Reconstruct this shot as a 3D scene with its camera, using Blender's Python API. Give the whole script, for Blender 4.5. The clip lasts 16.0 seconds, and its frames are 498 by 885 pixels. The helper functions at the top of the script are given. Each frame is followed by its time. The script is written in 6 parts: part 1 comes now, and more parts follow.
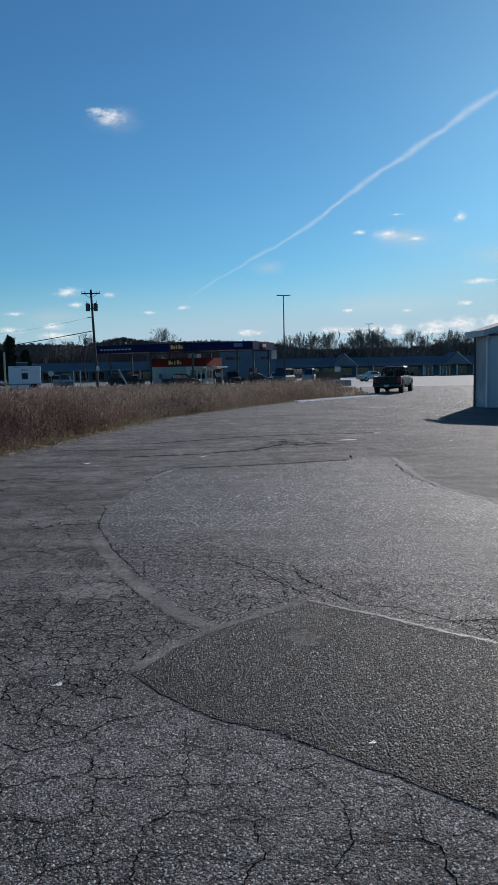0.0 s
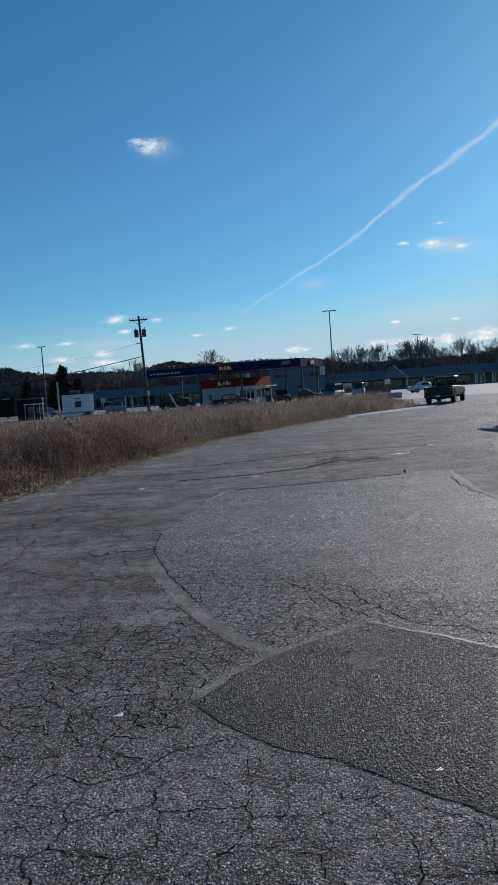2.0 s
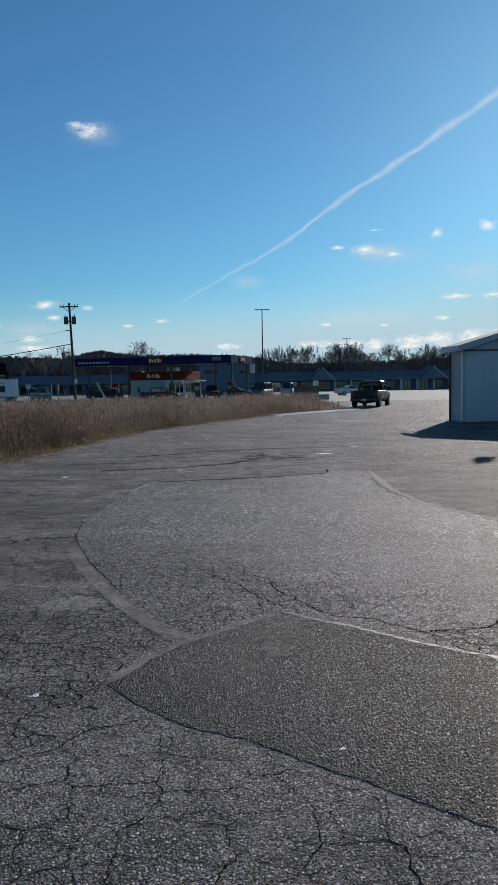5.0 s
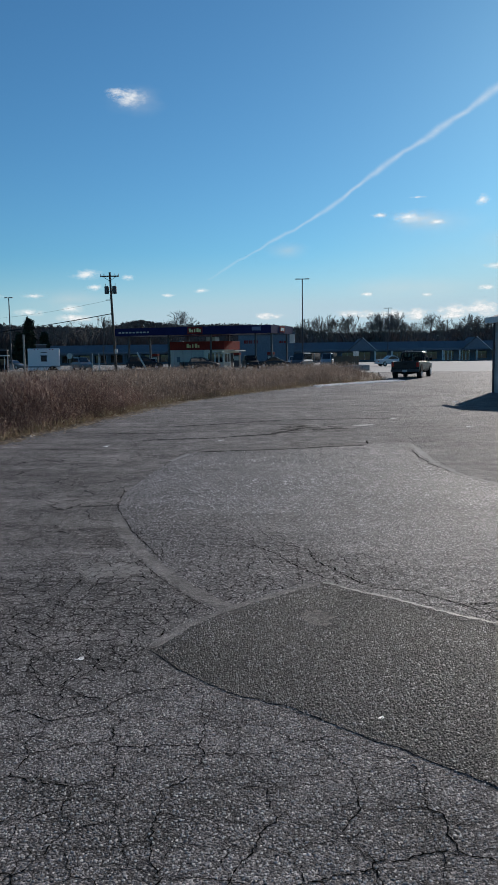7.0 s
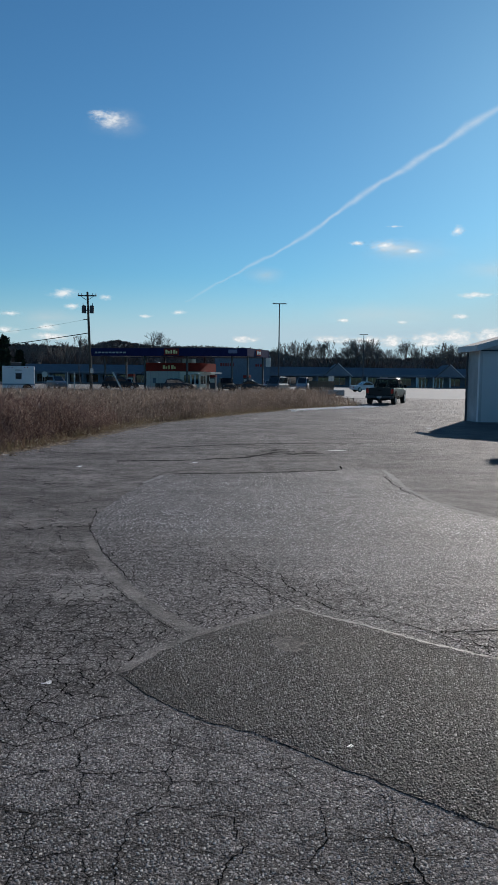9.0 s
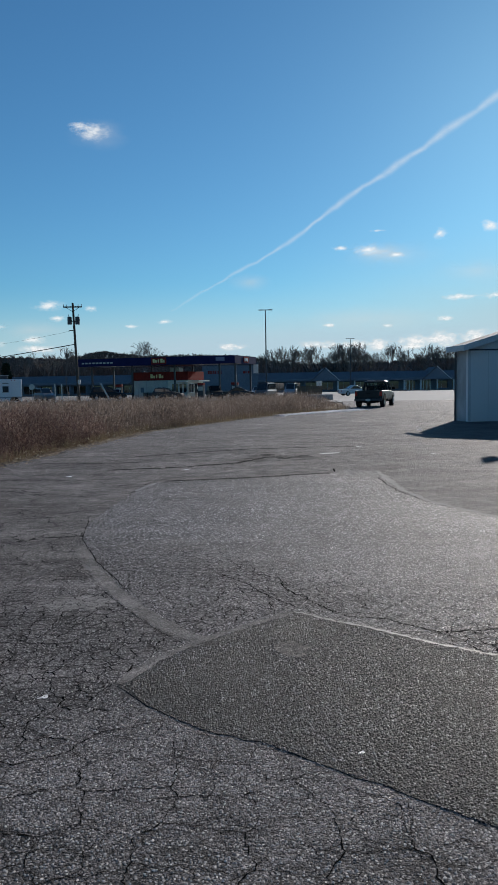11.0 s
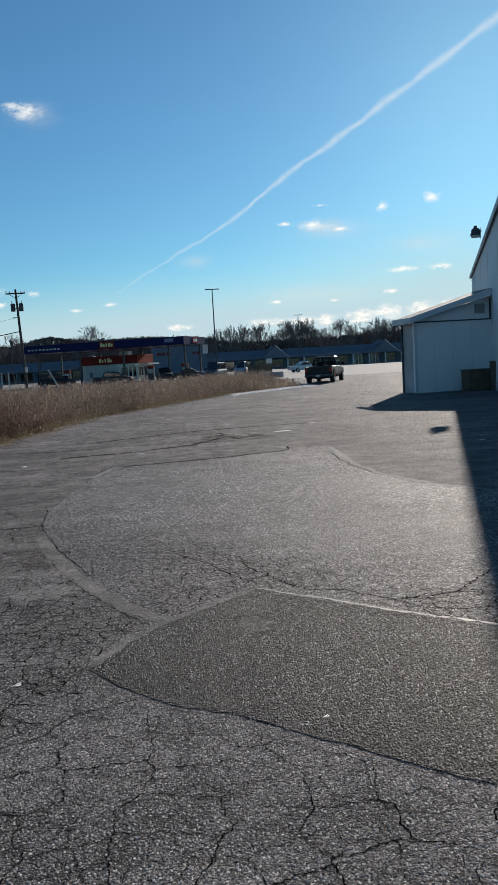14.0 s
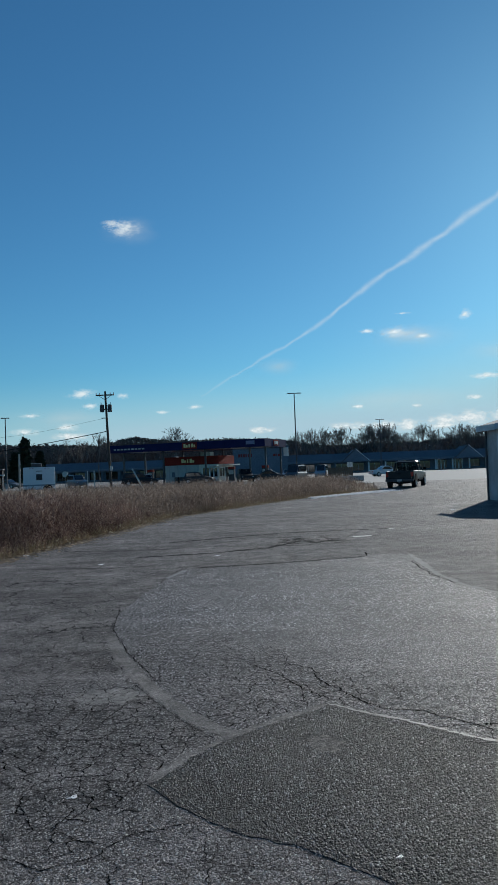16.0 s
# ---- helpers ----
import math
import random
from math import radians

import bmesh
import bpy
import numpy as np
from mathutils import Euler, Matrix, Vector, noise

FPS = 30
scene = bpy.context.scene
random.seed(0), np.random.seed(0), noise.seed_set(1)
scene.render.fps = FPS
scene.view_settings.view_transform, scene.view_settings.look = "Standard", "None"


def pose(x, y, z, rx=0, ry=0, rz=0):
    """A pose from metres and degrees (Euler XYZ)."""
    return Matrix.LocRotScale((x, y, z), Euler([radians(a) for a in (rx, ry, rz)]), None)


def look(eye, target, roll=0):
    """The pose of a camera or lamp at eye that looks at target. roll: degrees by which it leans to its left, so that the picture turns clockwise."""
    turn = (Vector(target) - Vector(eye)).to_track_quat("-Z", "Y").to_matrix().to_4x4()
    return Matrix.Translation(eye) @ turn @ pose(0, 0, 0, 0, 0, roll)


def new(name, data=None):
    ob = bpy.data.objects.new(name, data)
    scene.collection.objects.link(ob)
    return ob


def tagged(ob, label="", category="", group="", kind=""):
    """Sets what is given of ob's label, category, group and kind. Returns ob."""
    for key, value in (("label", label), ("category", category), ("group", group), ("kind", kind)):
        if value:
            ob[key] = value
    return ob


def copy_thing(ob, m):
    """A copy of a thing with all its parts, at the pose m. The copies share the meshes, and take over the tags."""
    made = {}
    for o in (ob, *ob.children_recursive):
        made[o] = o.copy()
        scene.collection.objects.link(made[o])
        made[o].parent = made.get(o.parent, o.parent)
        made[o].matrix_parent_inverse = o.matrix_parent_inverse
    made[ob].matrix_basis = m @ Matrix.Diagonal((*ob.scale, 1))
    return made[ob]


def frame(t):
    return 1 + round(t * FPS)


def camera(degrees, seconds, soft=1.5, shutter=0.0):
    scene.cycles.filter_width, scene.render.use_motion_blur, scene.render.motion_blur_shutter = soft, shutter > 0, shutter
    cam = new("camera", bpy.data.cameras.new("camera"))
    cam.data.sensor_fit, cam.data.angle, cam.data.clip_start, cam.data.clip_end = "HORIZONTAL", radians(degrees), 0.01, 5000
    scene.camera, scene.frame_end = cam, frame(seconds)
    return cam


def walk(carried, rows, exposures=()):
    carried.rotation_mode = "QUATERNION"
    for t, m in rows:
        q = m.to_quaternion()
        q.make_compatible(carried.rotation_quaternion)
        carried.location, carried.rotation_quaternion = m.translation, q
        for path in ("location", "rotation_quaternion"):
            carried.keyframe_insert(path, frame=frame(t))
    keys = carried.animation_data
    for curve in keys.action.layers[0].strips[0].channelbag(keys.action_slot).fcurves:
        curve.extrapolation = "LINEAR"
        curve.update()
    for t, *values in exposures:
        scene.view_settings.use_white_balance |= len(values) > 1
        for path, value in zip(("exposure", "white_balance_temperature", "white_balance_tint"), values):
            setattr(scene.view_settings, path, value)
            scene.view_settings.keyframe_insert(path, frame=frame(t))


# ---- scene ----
cam = camera(35.6, 16.0, soft=1.0)
PATH = [
    (0, (-0.012, 0.046, 1.598), (-0.013, 2.037, 1.413), -1.1),
    (0.5, (0.033, 0.093, 1.608), (0.036, 2.084, 1.411), -0.5),
    (1, (0.115, 0.124, 1.615), (0.071, 2.115, 1.433), -2.8),
    (1.5, (0.097, 0.118, 1.615), (0.03, 2.112, 1.47), -3.5),
    (2, (0.004, 0.065, 1.627), (-0.129, 2.056, 1.494), -4.0),
    (2.5, (-0.087, 0.032, 1.624), (-0.248, 2.021, 1.492), -3.1),
    (3, (-0.014, -0.011, 1.62), (-0.081, 1.983, 1.485), -2.5),
    (3.5, (0.03, -0.078, 1.613), (0.123, 1.916, 1.477), -1.4),
    (4, (0.022, -0.064, 1.61), (0.147, 1.927, 1.468), -0.7),
    (4.2, (0.012, -0.057, 1.609), (0.139, 1.933, 1.465), -0.7),
    (6.3, (0.008, -0.065, 1.62), (-0.088, 1.922, 1.414), -1.4),
    (6.5, (0.001, -0.053, 1.617), (-0.069, 1.933, 1.397), -1.4),
    (7, (-0.007, -0.079, 1.621), (-0.053, 1.908, 1.395), -0.7),
    (7.5, (0.004, -0.082, 1.632), (0.013, 1.907, 1.425), 0.5),
    (8, (-0.003, -0.076, 1.63), (0.011, 1.914, 1.437), 0.3),
    (8.5, (-0.014, -0.065, 1.628), (0.006, 1.926, 1.434), 0.8),
    (9, (-0.009, -0.089, 1.633), (0.011, 1.904, 1.465), 0.7),
    (9.2, (-0.007, -0.094, 1.629), (0.013, 1.901, 1.483), 0.5),
    (11.3, (-0.067, 0.076, 1.58), (-0.024, 2.07, 1.43), -1.1),
    (11.5, (-0.096, 0.095, 1.592), (-0.09, 2.089, 1.444), -1.5),
    (12, (-0.155, 0.089, 1.628), (-0.195, 2.086, 1.525), -3.2),
    (12.5, (-0.206, 0.031, 1.618), (-0.22, 2.029, 1.532), -3.2),
    (13, (-0.18, -0.002, 1.616), (-0.031, 1.985, 1.45), -1.7),
    (13.5, (-0.116, -0.054, 1.623), (0.068, 1.929, 1.448), -0.5),
    (14, (-0.066, -0.098, 1.618), (0.099, 1.884, 1.411), -3.3),
    (14.5, (-0.147, 0.004, 1.63), (-0.497, 1.972, 1.561), -0.9),
    (15, (-0.131, -0.004, 1.616), (-0.495, 1.963, 1.6), -0.2),
    (15.5, (-0.078, -0.021, 1.636), (-0.301, 1.966, 1.687), 0.1),
    (16, (-0.022, -0.016, 1.622), (-0.049, 1.983, 1.687), -2.1),
]
walk(cam, [(t, look(eye, target, roll)) for t, eye, target, roll in PATH],
     [(0, -0.1, 6400, 10), (2.5, -0.06, 6300, 10), (3.5, -0.1, 6500, 10), (4.2, -0.06, 6600, 10), (7, -0.02, 6650, 10), (9, -0.06, 6650, 10), (11.5, -0.02, 6600, 10), (12.5, -0.2, 6200, 10),
      (13, -0.05, 6700, 10), (13.5, 0.0, 6800, 10), (14, 0.16, 7050, 10), (14.5, 0.02, 6300, 3), (15, 0.0, 6300, 3), (15.5, -0.14, 6200, 2), (16, -0.14, 6300, 4)])

# ---- world, sun, exposure ----
SUN_AZ, SUN_EL = radians(24.1), radians(19.4)
world = bpy.data.worlds.new("sky_world")
scene.world = world
world.use_nodes = True
wn = world.node_tree.nodes
sky = wn.new("ShaderNodeTexSky")
sky.sky_type, sky.sun_disc = "NISHITA", False
sky.sun_elevation, sky.sun_rotation = SUN_EL, SUN_AZ
sky.altitude, sky.air_density, sky.dust_density, sky.ozone_density = 200, 1.0, 0.2, 3.0
wn["Background"].inputs["Strength"].default_value = 0.079
tint = wn.new("ShaderNodeMix")
tint.data_type, tint.blend_type = "RGBA", "MULTIPLY"
tint.inputs[0].default_value, tint.inputs[7].default_value = 1.0, (0.47, 0.9, 1.12, 1)
world.node_tree.links.new(sky.outputs["Color"], tint.inputs[6])
world.node_tree.links.new(tint.outputs[2], wn["Background"].inputs["Color"])
sun_data = bpy.data.lights.new("sun", "SUN")
sun_data.energy, sun_data.angle, sun_data.color = 5.0, radians(0.53), (1.0, 0.948, 0.902)
sun_lamp = new("sun", sun_data)
sun_lamp.matrix_world = look((60 * math.sin(SUN_AZ) * math.cos(SUN_EL), 60 * math.cos(SUN_AZ) * math.cos(SUN_EL), 60 * math.sin(SUN_EL)), (0, 0, 0))


def gz(y):
    """The height of the ground: level lot, falling gently towards the road and the shops."""
    return -0.0045 * min(max(y - 55.0, 0.0), 200.0)


def bearing(az, y):
    """x at the depth y for a bearing in degrees."""
    return math.tan(radians(az)) * y


# ---- materials ----
class Nodes:
    """A short way to write node materials."""

    def __init__(self, name):
        self.m = bpy.data.materials.new(name)
        self.m.use_nodes = True
        self.t = self.m.node_tree
        self.b = self.t.nodes["Principled BSDF"]
        self.co = self.t.nodes.new("ShaderNodeTexCoord").outputs["Object"]

    def put(self, node, key, value):
        if isinstance(value, bpy.types.NodeSocket):
            self.t.links.new(value, node.inputs[key])
        else:
            node.inputs[key].default_value = value

    def noise(self, scale, detail=3.0, rough=0.55, vec=None, distort=0.0, out="Fac"):
        n = self.t.nodes.new("ShaderNodeTexNoise")
        self.put(n, "Vector", vec or self.co)
        for key, v in (("Scale", scale), ("Detail", detail), ("Roughness", rough), ("Distortion", distort)):
            n.inputs[key].default_value = v
        return n.outputs[out]

    def voronoi(self, scale, feature="F1", vec=None, out="Distance", rand=1.0):
        n = self.t.nodes.new("ShaderNodeTexVoronoi")
        n.feature = feature
        self.put(n, "Vector", vec or self.co)
        n.inputs["Scale"].default_value = scale
        n.inputs["Randomness"].default_value = rand
        return n.outputs[out]

    def ramp(self, fac, lo, hi, a=(0, 0, 0), b=(1, 1, 1)):
        n = self.t.nodes.new("ShaderNodeValToRGB")
        n.color_ramp.elements[0].position, n.color_ramp.elements[0].color = lo, (*a, 1)
        n.color_ramp.elements[1].position, n.color_ramp.elements[1].color = hi, (*b, 1)
        self.put(n, "Fac", fac)
        return n.outputs["Color"]

    def mix(self, fac, a, b, mode="MIX"):
        n = self.t.nodes.new("ShaderNodeMix")
        n.data_type, n.blend_type = "RGBA", mode
        for i, v in ((0, fac), (6, a), (7, b)):
            if isinstance(v, bpy.types.NodeSocket):
                self.t.links.new(v, n.inputs[i])
            else:
                n.inputs[i].default_value = v if i == 0 else (*v, 1) if len(v) == 3 else v
        return n.outputs[2]

    def calc(self, op, a, b=0.0):
        n = self.t.nodes.new("ShaderNodeMath")
        n.operation = op
        for i, v in ((0, a), (1, b)):
            if isinstance(v, bpy.types.NodeSocket):
                self.t.links.new(v, n.inputs[i])
            else:
                n.inputs[i].default_value = v
        return n.outputs[0]

    def shift(self, amount, scale):
        """Coordinates bent by a noise."""
        n = self.t.nodes.new("ShaderNodeVectorMath")
        n.operation = "MULTIPLY_ADD"
        self.put(n, 0, self.noise(scale, 3, out="Color"))
        n.inputs[1].default_value = (amount,) * 3
        self.put(n, 2, self.co)
        return n.outputs[0]

    def stretch(self, sx, sy, sz):
        n = self.t.nodes.new("ShaderNodeMapping")
        self.put(n, "Vector", self.co)
        n.inputs["Scale"].default_value = (sx, sy, sz)
        return n.outputs[0]

    def bump(self, height, strength, distance):
        n = self.t.nodes.new("ShaderNodeBump")
        self.put(n, "Height", height)
        n.inputs["Strength"].default_value, n.inputs["Distance"].default_value = strength, distance
        self.t.links.new(n.outputs[0], self.b.inputs["Normal"])

    def island(self):
        return self.t.nodes.new("ShaderNodeNewGeometry").outputs["Random Per Island"]

    def done(self, colour=None, rough=None, **other):
        if colour is not None:
            self.put(self.b, "Base Color", colour if isinstance(colour, bpy.types.NodeSocket) else (*colour, 1))
        if rough is not None:
            self.put(self.b, "Roughness", rough)
        for key, v in other.items():
            self.put(self.b, key.replace("_", " "), v)
        return self.m


def surface(name, a, b, scale=3.0, fine=60.0, rough=0.7, metal=0.0, relief=0.15, depth=0.004, gloss=0.4):
    """A plain surface with broad stains, fine grain and a slight relief."""
    n = Nodes(name)
    broad = n.noise(scale, 4)
    grain = n.noise(fine, 3)
    c = n.mix(n.ramp(broad, 0.35, 0.65), a, b)
    c = n.mix(0.35, c, n.ramp(grain, 0.25, 0.75, [v * 0.55 for v in a], [min(1, v * 1.35) for v in b]))
    n.bump(n.calc("ADD", broad, grain), relief, depth)
    r = n.ramp(broad, 0.3, 0.7, (max(0.03, rough - 0.08),) * 3, (min(1, rough + 0.08),) * 3)
    return n.done(c, r, Metallic=metal, Specular_IOR_Level=gloss)


def asphalt(name, dark, light, grain, cracks=(), relief=1.0, depth=0.006, rough=(0.75, 0.95), contrast=1.0, gloss=0.1, pits=0.9, mottle=0.0):
    """Worn asphalt: stones of 1/grain metres, pits, stains, and nets of cracks: cells per metre, width in metres, places (x, y, reach)."""
    n = Nodes(name)
    stones = n.voronoi(grain)
    tone = n.voronoi(grain, out="Color")
    fine = n.noise(grain * 0.8, 4, 0.75)
    pit = n.noise(grain * 0.5, 3, 0.7)
    patchy = n.noise(grain * 0.08, 4, 0.7)
    stain = n.noise(0.45, 5, 0.6)
    streak = n.noise(1.0, 4, 0.6, n.stretch(0.5, 2.2, 1))
    blot = n.noise(3.1, 4, 0.65)
    sep = n.t.nodes.new("ShaderNodeSeparateColor")
    n.put(sep, "Color", tone)
    c = n.mix(n.ramp(fine, 0.38, 0.62), dark, light)
    c = n.mix(n.calc("MULTIPLY", n.ramp(sep.outputs[0], 0.6, 0.95), 0.85 * contrast), c, [min(1, v * 2.6) for v in light])
    c = n.mix(n.calc("MULTIPLY", n.ramp(sep.outputs[1], 0.5, 0.85), 0.85 * contrast), c, [v * 0.2 for v in dark])
    # Near-black pits paint in the fine shadows that low sun casts between stones.
    hole = n.ramp(pit, 0.38, 0.46, (1, 1, 1), (0, 0, 0))
    c = n.mix(n.calc("MULTIPLY", hole, pits), c, [v * 0.15 for v in dark])
    for fac, lo, hi in ((stain, 0.7, 1.22), (streak, 0.74, 1.22), (blot, 0.8 - mottle, 1.18 + mottle), (patchy, 0.65, 1.32)):
        c = n.mix(1.0, c, n.ramp(fac, 0.3, 0.7, (lo,) * 3, (hi, hi * 0.99, hi * 0.99)), "MULTIPLY")
    height = n.calc("ADD", n.calc("MULTIPLY", n.calc("SUBTRACT", 0.6, stones), 0.8), n.calc("MULTIPLY", fine, 1.0))
    height = n.calc("SUBTRACT", height, n.calc("MULTIPLY", hole, 0.6))
    for cells, width, places in cracks:
        net = n.voronoi(cells, "DISTANCE_TO_EDGE", n.shift(0.4 / cells, cells * 1.7))
        near = None
        for x, y, reach in places:
            d = n.t.nodes.new("ShaderNodeVectorMath")
            d.operation = "DISTANCE"
            n.put(d, 0, n.co)
            d.inputs[1].default_value = (x, y, 0)
            k = n.calc("SUBTRACT", 1.0, n.calc("DIVIDE", d.outputs["Value"], reach))
            near = k if near is None else n.calc("MAXIMUM", near, k)
        where = n.ramp(n.calc("ADD", n.calc("MULTIPLY", near, 1.6), n.calc("MULTIPLY", n.calc("SUBTRACT", n.noise(1.1, 3, 0.6), 0.5), 1.8)), 0.0, 0.25)
        ragged = n.calc("MULTIPLY", n.ramp(n.noise(cells * 2.5, 4, 0.7), 0.28, 0.7), width * cells)
        line = n.ramp(n.calc("DIVIDE", net, n.calc("ADD", ragged, 0.0004)), 0.45, 1.0, (1, 1, 1), (0, 0, 0))
        line = n.mix(1.0, line, where, "MULTIPLY")
        # Crack lines go near black: the shade of their depth is in the colour.
        c = n.mix(n.calc("MULTIPLY", line, 0.95), c, (0.005, 0.005, 0.005))
        height = n.calc("SUBTRACT", height, n.calc("MULTIPLY", line, 2.0))
    n.bump(height, relief, depth)
    return n.done(c, n.ramp(fine, 0.3, 0.7, (rough[0],) * 3, (rough[1],) * 3), Specular_IOR_Level=gloss)


LOT = asphalt("old cracked asphalt", (0.115, 0.11, 0.107), (0.219, 0.209, 0.204), 125,
              ((4.6, 0.0062, ((-3.2, 8.6, 1.9), (-5.0, 4.5, 2.2))), (1.3, 0.012, ((-2.5, 10.0, 3.4),))), rough=(0.65, 0.9), contrast=0.7, gloss=0.05, pits=0.7, mottle=0.16)
RESURFACED = asphalt("worn grey asphalt", (0.104, 0.0995, 0.1), (0.21, 0.201, 0.201), 105, (), 1.0, 0.007, (0.6, 0.85), 1.0, 0.12, 0.85)
PATCH = asphalt("dark coarse asphalt", (0.014, 0.014, 0.0148), (0.038, 0.0375, 0.0395), 95, (), 1.0, 0.006, (0.55, 0.8), 1.0, 0.11)
TRENCH = asphalt("smooth tar fill", (0.15, 0.143, 0.138), (0.236, 0.227, 0.219), 200, (), 0.8, 0.003, pits=0.5, contrast=0.6)
PALESPOT = asphalt("smooth pale asphalt", (0.2, 0.194, 0.185), (0.31, 0.302, 0.29), 200, (), 0.7, 0.003, pits=0.3, contrast=0.5)
WORNSPOT = asphalt("worn dark asphalt", (0.085, 0.082, 0.079), (0.145, 0.14, 0.135), 150, (), 0.8, 0.003, pits=0.5, contrast=0.6)
ROAD = asphalt("pale road asphalt", (0.16, 0.16, 0.155), (0.26, 0.255, 0.24), 60, (), 0.3, pits=0.2)
BROKEN = asphalt("crumbled asphalt", (0.018, 0.0175, 0.017), (0.055, 0.053, 0.051), 40, (), 1.0, 0.02, (0.7, 0.95), 1.0, 0.1)
CONCRETE = surface("bleached concrete lot", (0.27, 0.262, 0.25), (0.37, 0.36, 0.345), 0.25, 6, 0.9, gloss=0.1)
SOIL = surface("dry soil and thatch", (0.07, 0.05, 0.035), (0.16, 0.115, 0.075), 0.6, 22, 0.95, relief=0.8, depth=0.05)
# For flat crack strips: shade inside the recess is painted as near-black.
CRACK = surface("black of shaded open cracks", (0.003, 0.003, 0.003), (0.009, 0.0085, 0.008), 4, 80, 1.0, gloss=0.0)
PAINT = surface("worn white road paint", (0.42, 0.42, 0.4), (0.7, 0.7, 0.67), 6, 60, 0.7)
SEALLINE = surface("pale worn line", (0.1, 0.098, 0.096), (0.26, 0.255, 0.25), 9, 120, 0.65, relief=0.4)
SMOOTHSEAM = surface("smooth worn seam", (0.13, 0.126, 0.124), (0.25, 0.243, 0.238), 5, 45, 0.85, gloss=0.12)
SIDING = surface("white painted block wall", (0.76, 0.78, 0.8), (0.84, 0.85, 0.86), 0.8, 24, 0.7, relief=0.2)
TRIM = surface("weathered white trim", (0.55, 0.56, 0.57), (0.68, 0.69, 0.7), 2, 30, 0.6)
ROOFING = surface("grey roofing", (0.1, 0.1, 0.11), (0.17, 0.17, 0.18), 1, 20, 0.85)
DIRTYWALL = surface("stained and darkened white wall", (0.3, 0.3, 0.3), (0.58, 0.59, 0.6), 1.3, 18, 0.8)
OLDWOOD = surface("weathered pole wood", (0.05, 0.041, 0.035), (0.1, 0.083, 0.07), 4, 40, 0.9, relief=0.4)
BROWNWOOD = surface("brown boards", (0.11, 0.075, 0.05), (0.18, 0.13, 0.09), 3, 30, 0.85)
STEEL = surface("galvanised steel", (0.3, 0.31, 0.32), (0.42, 0.43, 0.44), 5, 60, 0.45, 0.8)
DARKSTEEL = surface("dark painted steel", (0.05, 0.05, 0.056), (0.08, 0.08, 0.088), 5, 60, 0.5, 0.3)
NAVY = surface("navy fascia panel", (0.012, 0.015, 0.06), (0.02, 0.024, 0.085), 1, 20, 0.9, gloss=0.1)
RED = surface("red sign panel", (0.18, 0.024, 0.02), (0.25, 0.036, 0.028), 2, 20, 0.85, gloss=0.1)
YELLOW = surface("cream lettering shapes", (0.8, 0.6, 0.22), (0.9, 0.75, 0.4), 2, 20, 0.4)
# Kiosk's sunlit part: sunlight is put into the cream; shaded walls take PALEWALL.
SUNCREAM = surface("sun-brightened cream kiosk wall", (0.6, 0.58, 0.5), (0.72, 0.69, 0.6), 2, 20, 0.6)
PALEWALL = surface("pale green-grey panel", (0.36, 0.4, 0.39), (0.46, 0.5, 0.48), 2, 20, 0.5)
WHITE = surface("white enamel", (0.74, 0.75, 0.76), (0.82, 0.83, 0.83), 2, 30, 0.35)
BLACK = surface("black painted panel", (0.008, 0.008, 0.009), (0.016, 0.015, 0.016), 2, 30, 0.9, gloss=0.1)
# Blue-greys raised to put distance haze into the shops' base colours.
BLUEROOF = surface("haze-tinted blue-grey standing-seam roof", (0.1, 0.12, 0.145), (0.14, 0.16, 0.185), 0.3, 3, 0.95)
BLUEWALL = surface("haze-tinted blue-grey shop wall", (0.11, 0.14, 0.18), (0.16, 0.19, 0.235), 0.3, 3, 0.9)
RUBBER = surface("tyre rubber", (0.012, 0.012, 0.012), (0.025, 0.025, 0.025), 8, 90, 0.85)
CHROME = surface("bright metal", (0.6, 0.6, 0.62), (0.75, 0.75, 0.76), 6, 60, 0.18, 1.0)
TAILRED = surface("red lamp lens", (0.3, 0.01, 0.01), (0.45, 0.02, 0.015), 6, 60, 0.2)
BARK = surface("grey winter bark", (0.12, 0.108, 0.102), (0.19, 0.17, 0.16), 0.7, 5, 0.95, gloss=0.1)
HILLSOIL = surface("wooded hillside", (0.075, 0.065, 0.062), (0.12, 0.096, 0.088), 0.02, 0.3, 1.0, gloss=0.0)
LEAFLITTER = surface("dry fallen leaves", (0.22, 0.15, 0.08), (0.42, 0.32, 0.2), 20, 90, 0.9)
PAPER = surface("white paper scrap", (0.75, 0.75, 0.74), (0.85, 0.85, 0.84), 30, 200, 0.8)


